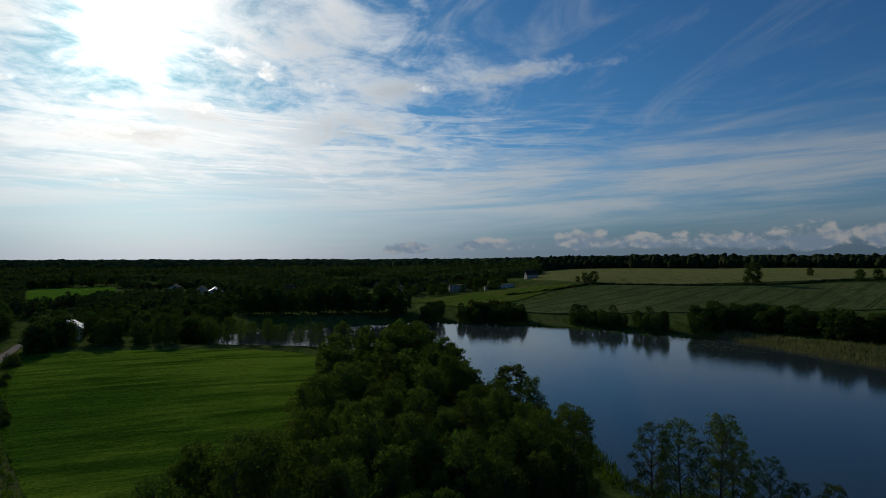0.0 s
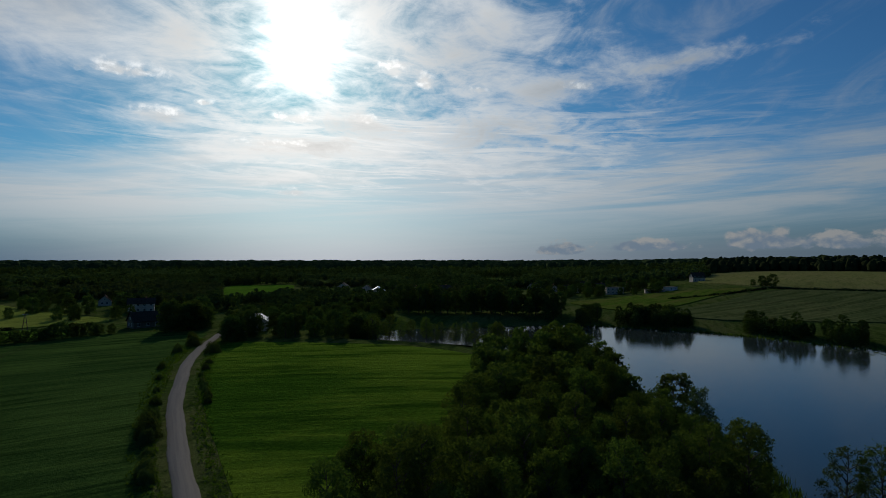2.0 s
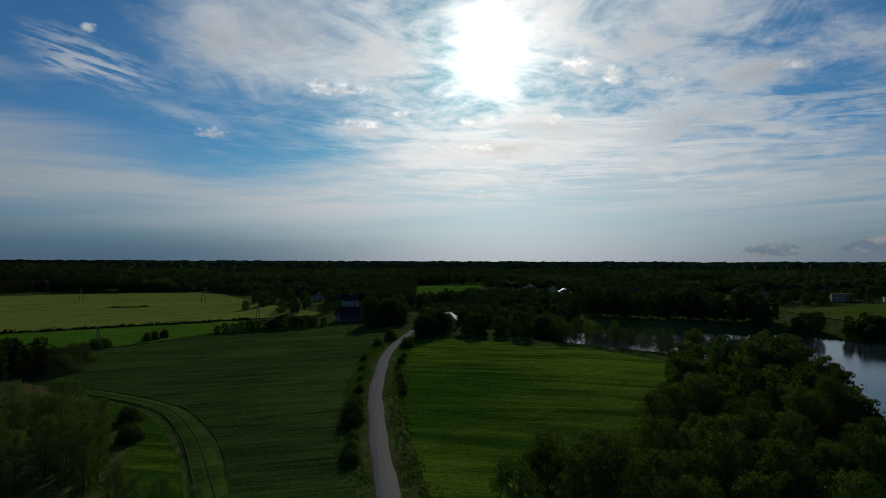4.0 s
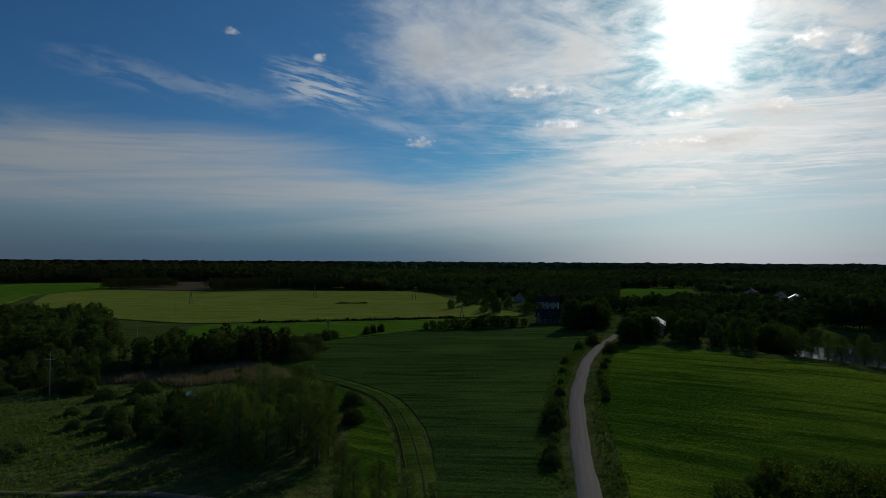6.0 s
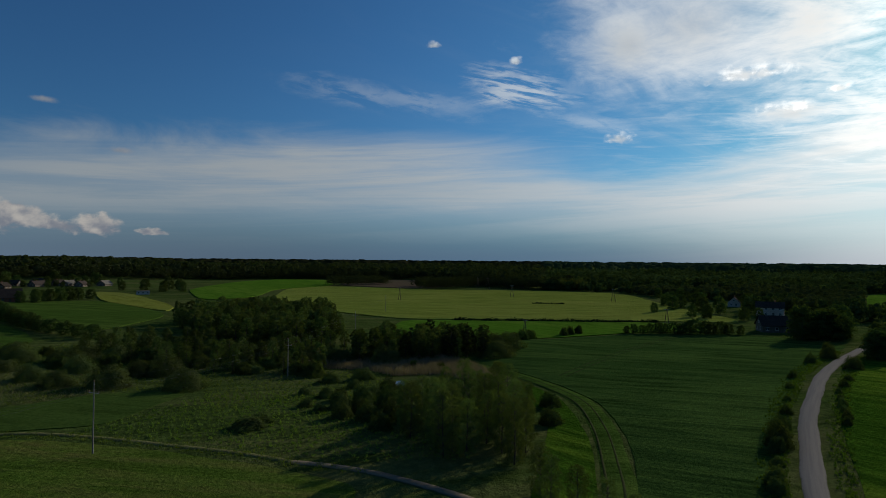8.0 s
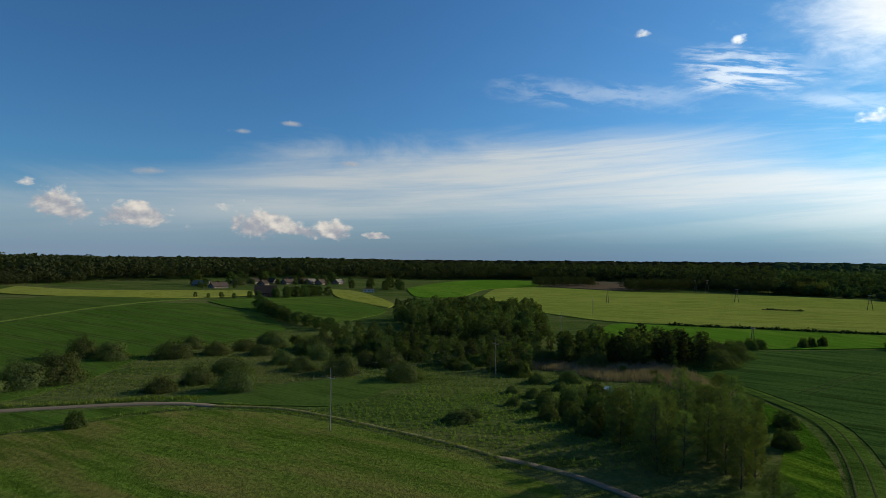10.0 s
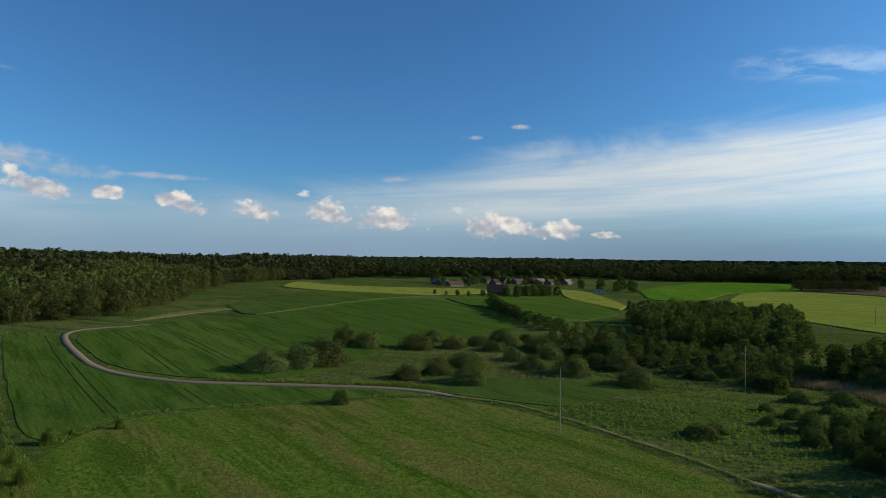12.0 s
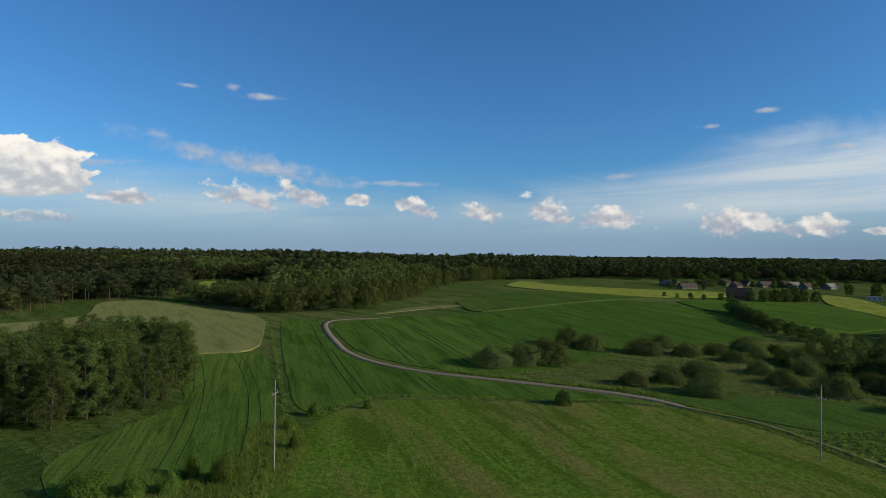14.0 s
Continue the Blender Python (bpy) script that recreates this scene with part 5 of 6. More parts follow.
def house(x, y, turn, long, deep, wall, roof, wall_mat, roof_mat, label, kind="house", storeys=1, chimney=True, group="", category="house", windows=True):
    """A gabled house, ridge along its own x: walls with gables, a roof with eaves, windows, a door and a chimney."""
    root = new(kind)
    root.matrix_basis = Matrix.Translation((x, y, float(ground_z(x, y)) - 0.1)) @ Matrix.Rotation(radians(turn), 4, "Z")
    L, D = long / 2, deep / 2
    bm = bmesh.new()
    low = [bm.verts.new(p) for p in ((-L, -D, -0.6), (L, -D, -0.6), (L, D, -0.6), (-L, D, -0.6))]
    top = [bm.verts.new(p) for p in ((-L, -D, wall), (L, -D, wall), (L, D, wall), (-L, D, wall))]
    ends = [bm.verts.new((-L, 0, wall + roof)), bm.verts.new((L, 0, wall + roof))]
    for a, b in ((0, 1), (2, 3)):
        bm.faces.new((low[a], low[b], top[b], top[a]))
    bm.faces.new((low[1], low[2], top[2], ends[1], top[1]))
    bm.faces.new((low[3], low[0], top[0], ends[0], top[3]))
    bm.faces.new(low)
    bm.faces.new((top[0], top[1], ends[1], ends[0]))
    bm.faces.new((top[2], top[3], ends[0], ends[1]))
    bmesh.ops.recalc_face_normals(bm, faces=bm.faces[:])
    part("wall", bm, wall_mat, root)
    over, thick = 0.5, 0.22
    slope = roof / D
    bm = bmesh.new()
    pts = [(-(D + over), wall - over * slope), (0, wall + roof), (D + over, wall - over * slope)]
    ring = [(py, pz + 0.03) for py, pz in pts] + [(py, pz + thick + 0.03) for py, pz in reversed(pts)]
    sides = [[bm.verts.new((s * (L + over), py, pz)) for py, pz in ring] for s in (-1, 1)]
    for k in range(6):
        bm.faces.new((sides[0][k], sides[0][(k + 1) % 6], sides[1][(k + 1) % 6], sides[1][k]))
    for s in sides:
        bm.faces.new((s[0], s[1], s[4], s[5]))
        bm.faces.new((s[1], s[2], s[3], s[4]))
    bmesh.ops.recalc_face_normals(bm, faces=bm.faces[:])
    part("roof", bm, roof_mat, root)
    if chimney:
        part("chimney", box_bm(L * 0.3, L * 0.3 + 0.7, -0.35, 0.35, wall + roof * 0.7, wall + roof + 0.9, 0.03), BRICKRED, root, "red brick chimney")
    if windows:
        n = max(2, int(long / 3.2))
        for s in range(storeys):
            z = 1.6 + s * 2.8
            for k in range(n):
                wx = -L + (k + 0.5) * long / n
                for face, wy in (("s", -D), ("n", D)):
                    if s == 0 and k == n // 2 and face == "s":
                        continue
                    window_part(root, wx, wy, z, 1.2, 1.3, face)
        for face, wx in (("w", -L), ("e", L)):
            for wy in (-D * 0.4, D * 0.4):
                window_part(root, wx, wy, 1.6 + (storeys - 1) * 2.8, 1.1, 1.3, face)
            window_part(root, wx, 0, wall + roof * 0.35, 1.0, 1.0, face)
        door = part("door", box_bm(-0.5, 0.5, -0.06, 0.02, 0.1, 2.15, 0.02), TIMBER, root, "brown timber door")
        door.matrix_basis = Matrix.Translation((-L + (n // 2 + 0.5) * long / n, -D, 0))
    return tagged(root, label, category, group)


def flat_block(x, y, turn, long, deep, wall, wall_mat, roof_mat, label, kind="shed", rows=1):
    """A flat-roofed block with a row of windows."""
    root = new(kind)
    root.matrix_basis = Matrix.Translation((x, y, float(ground_z(x, y)) - 0.1)) @ Matrix.Rotation(radians(turn), 4, "Z")
    L, D = long / 2, deep / 2
    part("wall", box_bm(-L, L, -D, D, -0.5, wall), wall_mat, root)
    part("roof", box_bm(-L - 0.25, L + 0.25, -D - 0.25, D + 0.25, wall, wall + 0.25, 0.03), roof_mat, root)
    n = max(2, int(long / 3))
    for s in range(rows):
        for k in range(n):
            for face, wy in (("s", -D), ("n", D)):
                window_part(root, -L + (k + 0.5) * long / n, wy, 1.5 + s * 2.7, 1.3, 1.1, face)
    return tagged(root, label, "building")


house(-134, 211, 118, 11, 8.5, 4.2, 2.6, CREAM, TIN, "grey rendered house with a pale sheet roof by the road", storeys=2)
house(-186, 216, 62, 22, 8, 3.0, 3.6, SHADEWALL, TILE_DARK, "long pale farmhouse with a dark steep roof under old trees", "farmhouse")
house(-243, 270, 40, 13, 9, 5.0, 2.6, CREAM, TILE_DARK, "pale two-storey house with a dark roof among trees", storeys=2)
house(-299, 302, 130, 8, 7, 3.0, 3.2, CREAM, TILE_RED, "small cottage with a rusty roof beyond the rye")
for i, (x, y, turn, long, wall_mat, roof_mat) in enumerate([(-162, 418, 110, 22, CREAM, BLUE), (-180, 440, 110, 16, CREAM, SHEET), (-150, 446, 20, 14, CREAM, TILE_RED), (-136, 432, 110, 12, CREAM, TILE_DARK), (-214, 470, 110, 16, CREAM, SHEET), (-120, 455, 60, 12, CREAM, TILE_RED)]):
    house(x, y, turn, long, 10, 4.6, 3.0, wall_mat, roof_mat, "large farm hall with a %s roof beyond the wood" % ("blue sheet" if roof_mat == BLUE else "grey sheet" if roof_mat == SHEET else "rusty" if roof_mat == TILE_RED else "dark"), "farm_hall", 1, i > 2, "farm halls")
for i, (x, y, turn, long, wall, wall_mat, roof_mat) in enumerate([(-24, 520, 160, 12, 3.2, PLASTER, TILE_DARK), (0, 548, 30, 9, 3, CREAM, TILE_RED), (-40, 540, 100, 10, 3, CREAM, TILE_DARK), (-13, 600, 20, 10, 3, PLASTER, TILE_DARK), (-60, 560, 60, 10, 3, CREAM, TILE_RED), (22, 520, 80, 9, 3, CREAM, TILE_DARK)]):
    house(x, y, turn, long, 8, wall, 3.4, wall_mat, roof_mat, "village house with a %s roof near the lake" % ("rusty" if roof_mat == TILE_RED else "dark"), "house", 1, True, "lake village houses")
flat_block(11, 482, 10, 13, 8, 5.4, CREAM, SHEET, "pale flat-roofed block with rows of windows", "apartment_house", 2)
flat_block(40, 470, 5, 14, 6, 2.3, CREAM, SHEET, "low grey sheds with flat roofs", "shed")
flat_block(52, 476, 40, 8, 6, 2.8, PLASTER, SHEET, "low pale shed with a flat roof", "shed")
house(85, 570, 15, 11, 8, 4.4, 3.8, CREAM, TILE_DARK, "house with walls toned grey for backlight and a dark hipped roof alone in the fields", storeys=2)
house(-404, -128, 108, 14, 9, 3.0, 4.6, BRICKRED, TILE_DARK, "old brick barn with a tall dark roof", "barn", 1, False, "", "barn")
for i, (x, y, turn, long, wall_mat, roof_mat) in enumerate([(-520, -207, 112, 15, SHADEWALL, TILE_RED), (-596, -217, 100, 12, SHADEWALL, TILE_DARK), (-612, -206, 20, 10, SHADEWALL, TILE_DARK), (-618, -192, 112, 12, SHADEWALL, TILE_DARK), (-614, -171, 104, 13, SHADEWALL, TILE_RED), (-628, -150, 100, 14, SHADEWALL, SHEET), (-618, -138, 20, 10, SHADEWALL, TILE_RED), (-548, -234, 112, 15, TIMBER, SHEET), (-632, -160, 100, 10, SHADEWALL, TILE_DARK), (-632, -122, 110, 12, SHADEWALL, SHEET), (-585, -188, 30, 9, TIMBER, TILE_DARK), (-650, -180, 90, 12, SHADEWALL, TILE_RED)]):
    house(x, y, -32 + i * 7 % 25 + (90 if i % 4 == 3 else 0), long * 1.05, 8, 2.2, 3.0, wall_mat, roof_mat, "village house with a %s roof below the forest" % ("rusty" if roof_mat == TILE_RED else "grey sheet" if roof_mat == SHEET else "dark"), "house", 1, i % 2 == 0, "village houses")
flat_block(-497, -70, 98, 9, 6, 2.6, PLASTER, SHEET, "small white flat-roofed building by a field", "shed")


# ---- bushes and single trees ----
for i, (x, y, tall, half) in enumerate([(-110, -90.5, 4.8, 5.6), (-117, -86, 5.6, 4.8), (-123, -83, 6.4, 5.6), (-149, -94, 5.7, 3.6), (-148, -86, 4.5, 4.2), (-154, -73, 4.3, 5.0), (-168, -74, 3.7, 3.6),
                                         (-160, -64, 3.5, 3.8), (-168, -59, 3.3, 3.5), (-162, -52, 2.9, 3.8), (-180, -55, 4.2, 4.7), (-167, -39, 4.5, 3.5)]):
    plant(willows, x, y, tall, 5000 + i, "rounded grey-green willow bush at the marsh edge", "bush", "willow bushes in the marsh", half / (3.5 * tall / 4))
for i, (x, y, tall, half) in enumerate([(-117, -58, 3.0, 3.2), (-125, -54, 3.9, 3.4), (-136, -51, 4.1, 5.0), (-120, -44, 4.4, 4.2), (-150, -43, 3.2, 3.3), (-142, -36, 3.3, 3.7), (-140, -26, 4.5, 4.4),
                                         (-152, -22, 3.6, 3.5), (-153, -17, 4.3, 4.9), (-136, -11, 4.2, 4.4), (-165, -34, 3.2, 3.4), (-168, 4, 4.2, 5.1), (-160, 38, 4.6, 4.8), (-167, 34, 4.5, 4.1), (-165, 26, 4.2, 4.0)]):
    plant(willows, x, y, tall, 5100 + i, "rounded grey-green willow bush in the dry marsh grass", "bush", "willow bushes in the marsh", half / (3.5 * tall / 4))
for i, (x, y, tall, half) in enumerate([(-101, 1.5, 1.7, 3.2), (-104, 3.5, 1.4, 2.2), (-112, 18, 2.8, 2.4), (-115, 23, 3.2, 2.6), (-111, 27, 3.4, 2.6), (-104, 17, 2.6, 2.2), (-101, 21, 3.0, 2.4), (-101, 25, 3.2, 2.6), (-104, 28, 3.0, 2.4), (-122, 17, 1.9, 2.0),
                                         (-118, 19, 2.2, 2.0), (-95, 22, 2.4, 2.2), (-107, 21, 2.4, 2.2), (-138, 20, 2.2, 2.6), (-140, 28, 2.6, 3.0), (-89, 50, 2.6, 2.4), (-122, 30, 3.2, 2.8), (-108, 36, 4.0, 3.0), (-116, 33, 3.2, 2.6), (-130, 24, 1.8, 1.8),
                                         (-126, 13, 1.5, 1.6), (-114, 12, 1.6, 1.6), (-119, 26, 2.4, 2.0), (-110, 14, 1.4, 1.5), (-97, 27, 2.6, 2.2), (-112, 41, 3.4, 2.6), (-100, 56, 2.6, 2.4)]):
    plant(scrub, x, y, tall, 5200 + i, "low dense green thicket beside the reeds", "bush", "thicket beside the reeds", half / (2.6 * tall / 3))
for i, (x, y, tall, half) in enumerate([(-71, 80.5, 3.6, 2.4), (-67, 76, 4.0, 2.6), (-65, 73.5, 2.6, 1.9), (-56, 63, 2.8, 1.8), (-54, 61, 2.2, 1.7), (-73, 84, 2.4, 1.8), (-80, 92.5, 2.0, 1.6), (-104, 122.5, 2.2, 1.6), (-121, 149, 3.2, 2.2),
                                         (-126.5, 163, 4.6, 3.0), (-109, 149, 4.0, 3.2), (-134, 172, 4.4, 2.6), (-140, 190, 5.0, 3.0), (-71, 95.6, 1.8, 1.1), (-73.5, 99, 2.0, 1.2), (-77, 103, 1.6, 1.1), (-80, 106.5, 2.0, 1.2), (-83.5, 110.5, 1.4, 1.0),
                                         (-88, 116, 1.3, 1.0), (-92, 123, 2.0, 1.5), (-97, 131, 1.6, 1.5), (-137, 176, 3.6, 2.2), (-61, 69, 1.4, 1.3), (-87, 101, 1.3, 1.2), (-95, 111, 1.6, 1.4)]):
    if clear_of_roads(x, y, 2.6):
        plant(scrub, x, y, tall * 0.8, 5300 + i, "bushy green shrub on the road verge", "bush", "verge shrubs", half / (2.6 * tall / 3))
plant(bushes, -92, -59, 2.5, 5400, "single round dark shrub at the wheat's edge", "bush", "", 0.85)
for i, (x, y, tall, half) in enumerate([(-55, -83, 3.1, 1.7), (-64, -80.5, 2.3, 1.0), (-32, -67, 4.5, 2.3), (-30, -71, 3.7, 1.3), (-19, -73, 4.1, 3.4), (-23, -70, 3.2, 2.0), (-26, -68, 3.8, 2.2), (-59, -84, 1.3, 0.7), (-34, -67, 1.8, 1.3), (-48, -79, 2.8, 1.2), (-44, -71, 3.4, 1.2)]):
    plant(young, x, y, tall * 0.72, 5500 + i, "young bright green shrub in rough grass", "bush", "young shrubs by the ditch", half * 0.8 / (1.75 * tall * 0.72 / 2.5))
for i, (x, y, tall, half) in enumerate([(-193, 97, 3.7, 2.6), (-191, 93, 3.2, 2.4), (-195, 101, 3.4, 2.6), (-198, 117, 3.4, 1.8), (-200, 121, 3.5, 1.8), (-202, 126, 3.8, 1.8)]):
    plant(bushes, x, y, tall, 5600 + i, "dark shrub on a field margin", "bush", "field margin shrubs", half / (2.6 * tall / 3))
for i, (x, y, tall) in enumerate([(106, 463, 5), (110, 454, 8), (115, 451, 9.5), (214, 407, 16), (287, 460, 6.5), (287, 405, 8.4), (296, 400, 8.6)]):
    plant(trees, x, y, tall, 5700 + i, "lone dark tree on the field beyond the lake", "tree", "lone field trees", 1.25, "lone_tree")
for i, (x, y, tall) in enumerate([(-199, 146, 3.2), (-198, 149, 4.0), (-197, 152, 3.6), (-196, 155, 4.4), (-194.5, 158, 4.8), (-194, 161, 4.2), (-192.5, 164, 5.0), (-191, 167, 4.6), (-191, 170, 5.6), (-189.5, 172, 6.6), (-188, 175, 5.6), (-187.5, 178, 5.0), (-186, 181, 5.6), (-185, 184, 4.8), (-183, 188, 4.0), (-193, 168, 4.2)]):
    plant(trees, x, y, tall, 5800 + i, "dark hedgerow tree between two fields", "tree", "hedgerow trees", 1.35, "hedgerow_tree")
for i, (x, y, tall) in enumerate([(-279, -91, 6.5), (-275, -88, 5.6), (-271, -86, 5.0), (-267, -84, 5.8), (-262, -81, 4.8), (-258, -79, 5.4), (-254, -77, 4.4), (-250, -75, 5.0), (-246, -72, 5.8), (-242, -70, 4.6), (-238, -67, 5.2), (-234, -64, 4.4), (-230, -60, 5.0), (-226, -55, 4.6), (-221, -50, 4.4), (-216, -45, 4.8)]):
    plant(trees, x, y, tall, 5900 + i, "bushy dark tree in a field hedge", "tree", "field hedge below the village", 1.9, "hedge_tree")
for i, (x, y, tall) in enumerate([(-390, -117, 9), (-396, -111, 10), (-404, -106, 10), (-412, -103, 11), (-420, -100, 11), (-428, -97, 10), (-436, -92, 9), (-388, -109, 8), (-424, -106, 10), (-408, -112, 9), (-432, -101, 9)]):
    plant(trees, x, y, tall * 0.8, 6000 + i, "round dark tree in the clump beside the barn", "tree", "trees beside the barn", 1.3, "barnyard_tree")
for i, (x, y, tall) in enumerate([(-365, -160, 3.5), (-366, -152, 3), (-364, -143, 4), (-363, -135, 3.6), (-372, -128, 5), (-382, -126, 5), (-560, -245, 15), (-535, -214, 6), (-600, -226, 12), (-632, -205, 9), (-605, -180, 6), (-640, -140, 9), (-530, -60, 9), (-540, -75, 11),
                                   (-578, -206, 7), (-590, -200, 6), (-600, -160, 7), (-606, -150, 5), (-622, -175, 7), (-640, -195, 9), (-560, -215, 6), (-528, -196, 5), (-505, -215, 4), (-612, -130, 6), (-640, -110, 8), (-655, -155, 10), (-550, -50, 10), (-560, -95, 8), (-525, -45, 9), (-570, -60, 12), (-515, -222, 6), (-538, -226, 8), (-566, -205, 8), (-582, -214, 9), (-604, -212, 10), (-622, -200, 11), (-606, -192, 7), (-628, -168, 9), (-618, -158, 6), (-640, -164, 11), (-624, -142, 8), (-640, -128, 11), (-655, -135, 12), (-660, -170, 12), (-645, -205, 12), (-625, -225, 12)]):
    plant(trees, x, y, tall, 6100 + i, "dark tree among the village gardens", "tree", "village trees", 1.25, "village_tree")
for i, (x, y) in enumerate(scatter([polar(52, 330), polar(38, 300), polar(38, 420), polar(52, 520)], 21, 62, 0.75)):
    plant(trees, x, y, 6 + (i % 5), 6300 + i, "garden tree in the hamlet beyond the farm", "tree", "hamlet trees", 1.2, "garden_tree")
for i, (x, y) in enumerate(scatter([polar(4, 430), polar(-6, 468), polar(-6, 580), polar(4, 560)], 13, 63, 0.75)):
    plant(trees, x, y, 6 + (i % 4), 6500 + i, "garden tree in the lake village", "tree", "lake village trees", 1.2, "garden_tree")


for i, (x, y) in enumerate(scatter([polar(83, 148), polar(90, 146), polar(104, 160), polar(108, 186), polar(104, 200), polar(92, 186), polar(83, 172)], 8.0, 64, 0.8)):
    plant(willows if i % 3 else bushes, x, y, 2.4 + (i * 5 % 7) * 0.35, 6700 + i, "low grey-green bush in the wet scrub", "bush", "wet scrub bushes", 1.1, "scrub_bush")
for i, (x, y) in enumerate([(-128, 44), (-146, 50), (-152, 44)]):
    plant(young, x, y, 2.0, 6900 + i, "small green bush alone in the reeds", "bush", "bushes in the reeds")


# ---- reeds, tall grass and other stuff ----
def blades(name, spots, tall, wide, per, mat, label, seed, lean=0.25, category="grass", margin=2.3, loose=0.0):
    """Tufts of upright blades, all in one mesh."""
    rng = np.random.default_rng(seed)
    spots = np.array([q for q in spots if clear_of_roads(q[0], q[1], margin)])
    n = len(spots)
    base = np.stack([spots[:, 0], spots[:, 1], ground_z(spots[:, 0], spots[:, 1]) + 0.08], 1)
    root = np.repeat(base, per, 0)
    size = np.repeat(rng.uniform(0.6, 1.25, n), per)[:, None]
    spread = rng.normal(size=(n * per, 2)) * max(wide * 1.4, loose)
    root[:, :2] += spread
    a = rng.uniform(0, math.pi, n * per)
    side = np.stack([np.cos(a), np.sin(a), np.zeros(n * per)], 1) * wide * size
    tip = root + np.concatenate([rng.normal(size=(n * per, 2)) * tall * lean, np.full((n * per, 1), tall)], 1) * size * rng.uniform(0.6, 1.1, (n * per, 1))
    verts = np.stack([root - side, root + side, tip], 1).reshape(-1, 3)
    faces = np.arange(n * per * 3).reshape(-1, 3)
    return tagged(new(name, fast_mesh(name, verts, faces, mat)), label, category, "", "stuff")


def along(line, width, gap, seed):
    """Loose spots along a strip."""
    rng = random.Random(seed)
    pts = glide(line, gap)
    return [(x + rng.uniform(-width, width) / 2, y + rng.uniform(-width, width) / 2) for x, y in pts for _ in range(max(1, int(width * 1.5)))]


reed_west = [(-163, 8), (-165, 18), (-166, 34), (-159, 44), (-167, 53), (-157, 59), (-144, 60), (-130, 60), (-119, 55), (-124, 54), (-139, 47), (-141, 36), (-152, 31), (-157, 16)]
blades("reed_bed", scatter(reed_west, 0.9, 71), 1.5, 0.07, 12, REED, "dense reddish brown dry reed bed in the marsh", 71, 0.12, "reeds", 2.3, 0.5)
reed_lake = [(106, 229), (115, 196), (122, 164), (138, 150), (160, 172), (139, 187), (126, 212), (115, 237)]
blades("reed_bed", scatter(reed_lake, 1.2, 72), 1.3, 0.10, 9, SEDGE, "tawny reed belt along the lake shore", 72, 0.12, "reeds", 2.3, 0.6)
blades("shore_reeds", along([(-6, 288), (30, 278), (55, 264), (78, 242), (105, 226)], 3.0, 1.0, 73), 1.1, 0.16, 6, VERGE, "thin line of reeds at the far shore", 73, 0.15, "reeds")
blades("shore_reeds", along([(12, 134), (19, 112), (24, 93), (25, 81), (39, 73)], 3.0, 0.6, 74), 1.1, 0.07, 7, VERGE, "rough green reeds at the near shore", 74, 0.2, "reeds", 2.3, 0.5)
marsh = [(-108, -84), (-130, -76), (-150, -88), (-190, -60), (-205, -50), (-190, -20), (-175, 8), (-165, 6), (-155, 14), (-150, 30), (-136, 34), (-120, 28), (-112, -4), (-134, -8), (-134, -28), (-122, -44), (-112, -62)]
blades("marsh_grass", scatter(marsh, 1.7, 75), 0.45, 0.06, 8, TALLGRASS, "tussocky pale marsh grass between the willows", 75, 0.35)
blades("dry_sedge", scatter([(-128, -62), (-140, -58), (-165, -48), (-160, -26), (-140, -20), (-126, -36)], 1.1, 76), 0.35, 0.05, 8, SEDGE, "patches of dry straw-coloured sedge", 76, 0.5, "grass", 2.3, 0.5)
rough = [(-38, -74), (-44, -84), (-52, -86), (-46, -70), (-36, -60), (-26, -58), (-14, -62), (-10, -78), (-18, -71), (-30, -69)]
blades("rough_grass", scatter(rough, 0.5, 77), 0.5, 0.035, 12, TALLGRASS, "tall rough grass at the foot of the pole", 77, 0.4, "grass", 2.3, 0.3)
ditch = [(-108, -195), (-90, -158), (-74, -128), (-60, -102), (-51, -85), (-44, -72), (-38, -62)]
blades("ditch_grass", along(ditch, 0.9, 0.35, 78), 0.4, 0.045, 8, TALLGRASS, "strip of tall pale grass along the ditch", 78, 0.35)
blades("margin_grass", along([(-54, -82), (-58.5, -83.5), (-70, -85), (-80.3, -75), (-90.8, -63.5), (-101, -52.5), (-105, -46)], 1.6, 0.5, 79), 0.45, 0.05, 8, TALLGRASS, "pale grass margin between pasture and wheat", 79, 0.35, "grass", 2.3, 0.35)
blades("verge_grass", along([(-50, 58), (-60, 69), (-72, 83), (-82, 95), (-97, 115), (-108, 131), (-124, 157), (-136, 180)], 5.0, 0.5, 80), 0.40, 0.06, 6, VERGE, "unmown grass on the road verge", 80, 0.4, "grass", 2.6)
blades("verge_grass", along([(-36, 54), (-49, 67), (-61, 81), (-71, 94), (-85, 113), (-97, 130), (-113, 156), (-126, 178)], 3.0, 0.5, 81), 0.40, 0.06, 6, VERGE, "unmown grass between road and meadow", 81, 0.4)
blades("verge_grass", along([(-95.5, -92), (-101, -79), (-106, -66), (-110, -56), (-111, -48)], 2.6, 0.5, 82), 0.7, 0.07, 8, TALLGRASS, "tall pale grass beside the farm road", 82, 0.35, "grass", 1.9, 0.4)
blades("verge_grass", along([(-107, -41), (-105, -30), (-100, -19), (-93, -8), (-87, 1), (-81, 8), (-77, 14)], 3.2, 0.6, 83), 0.35, 0.05, 8, TALLGRASS, "dry grass along the footpath", 83, 0.4, "grass", 0.7, 0.35)
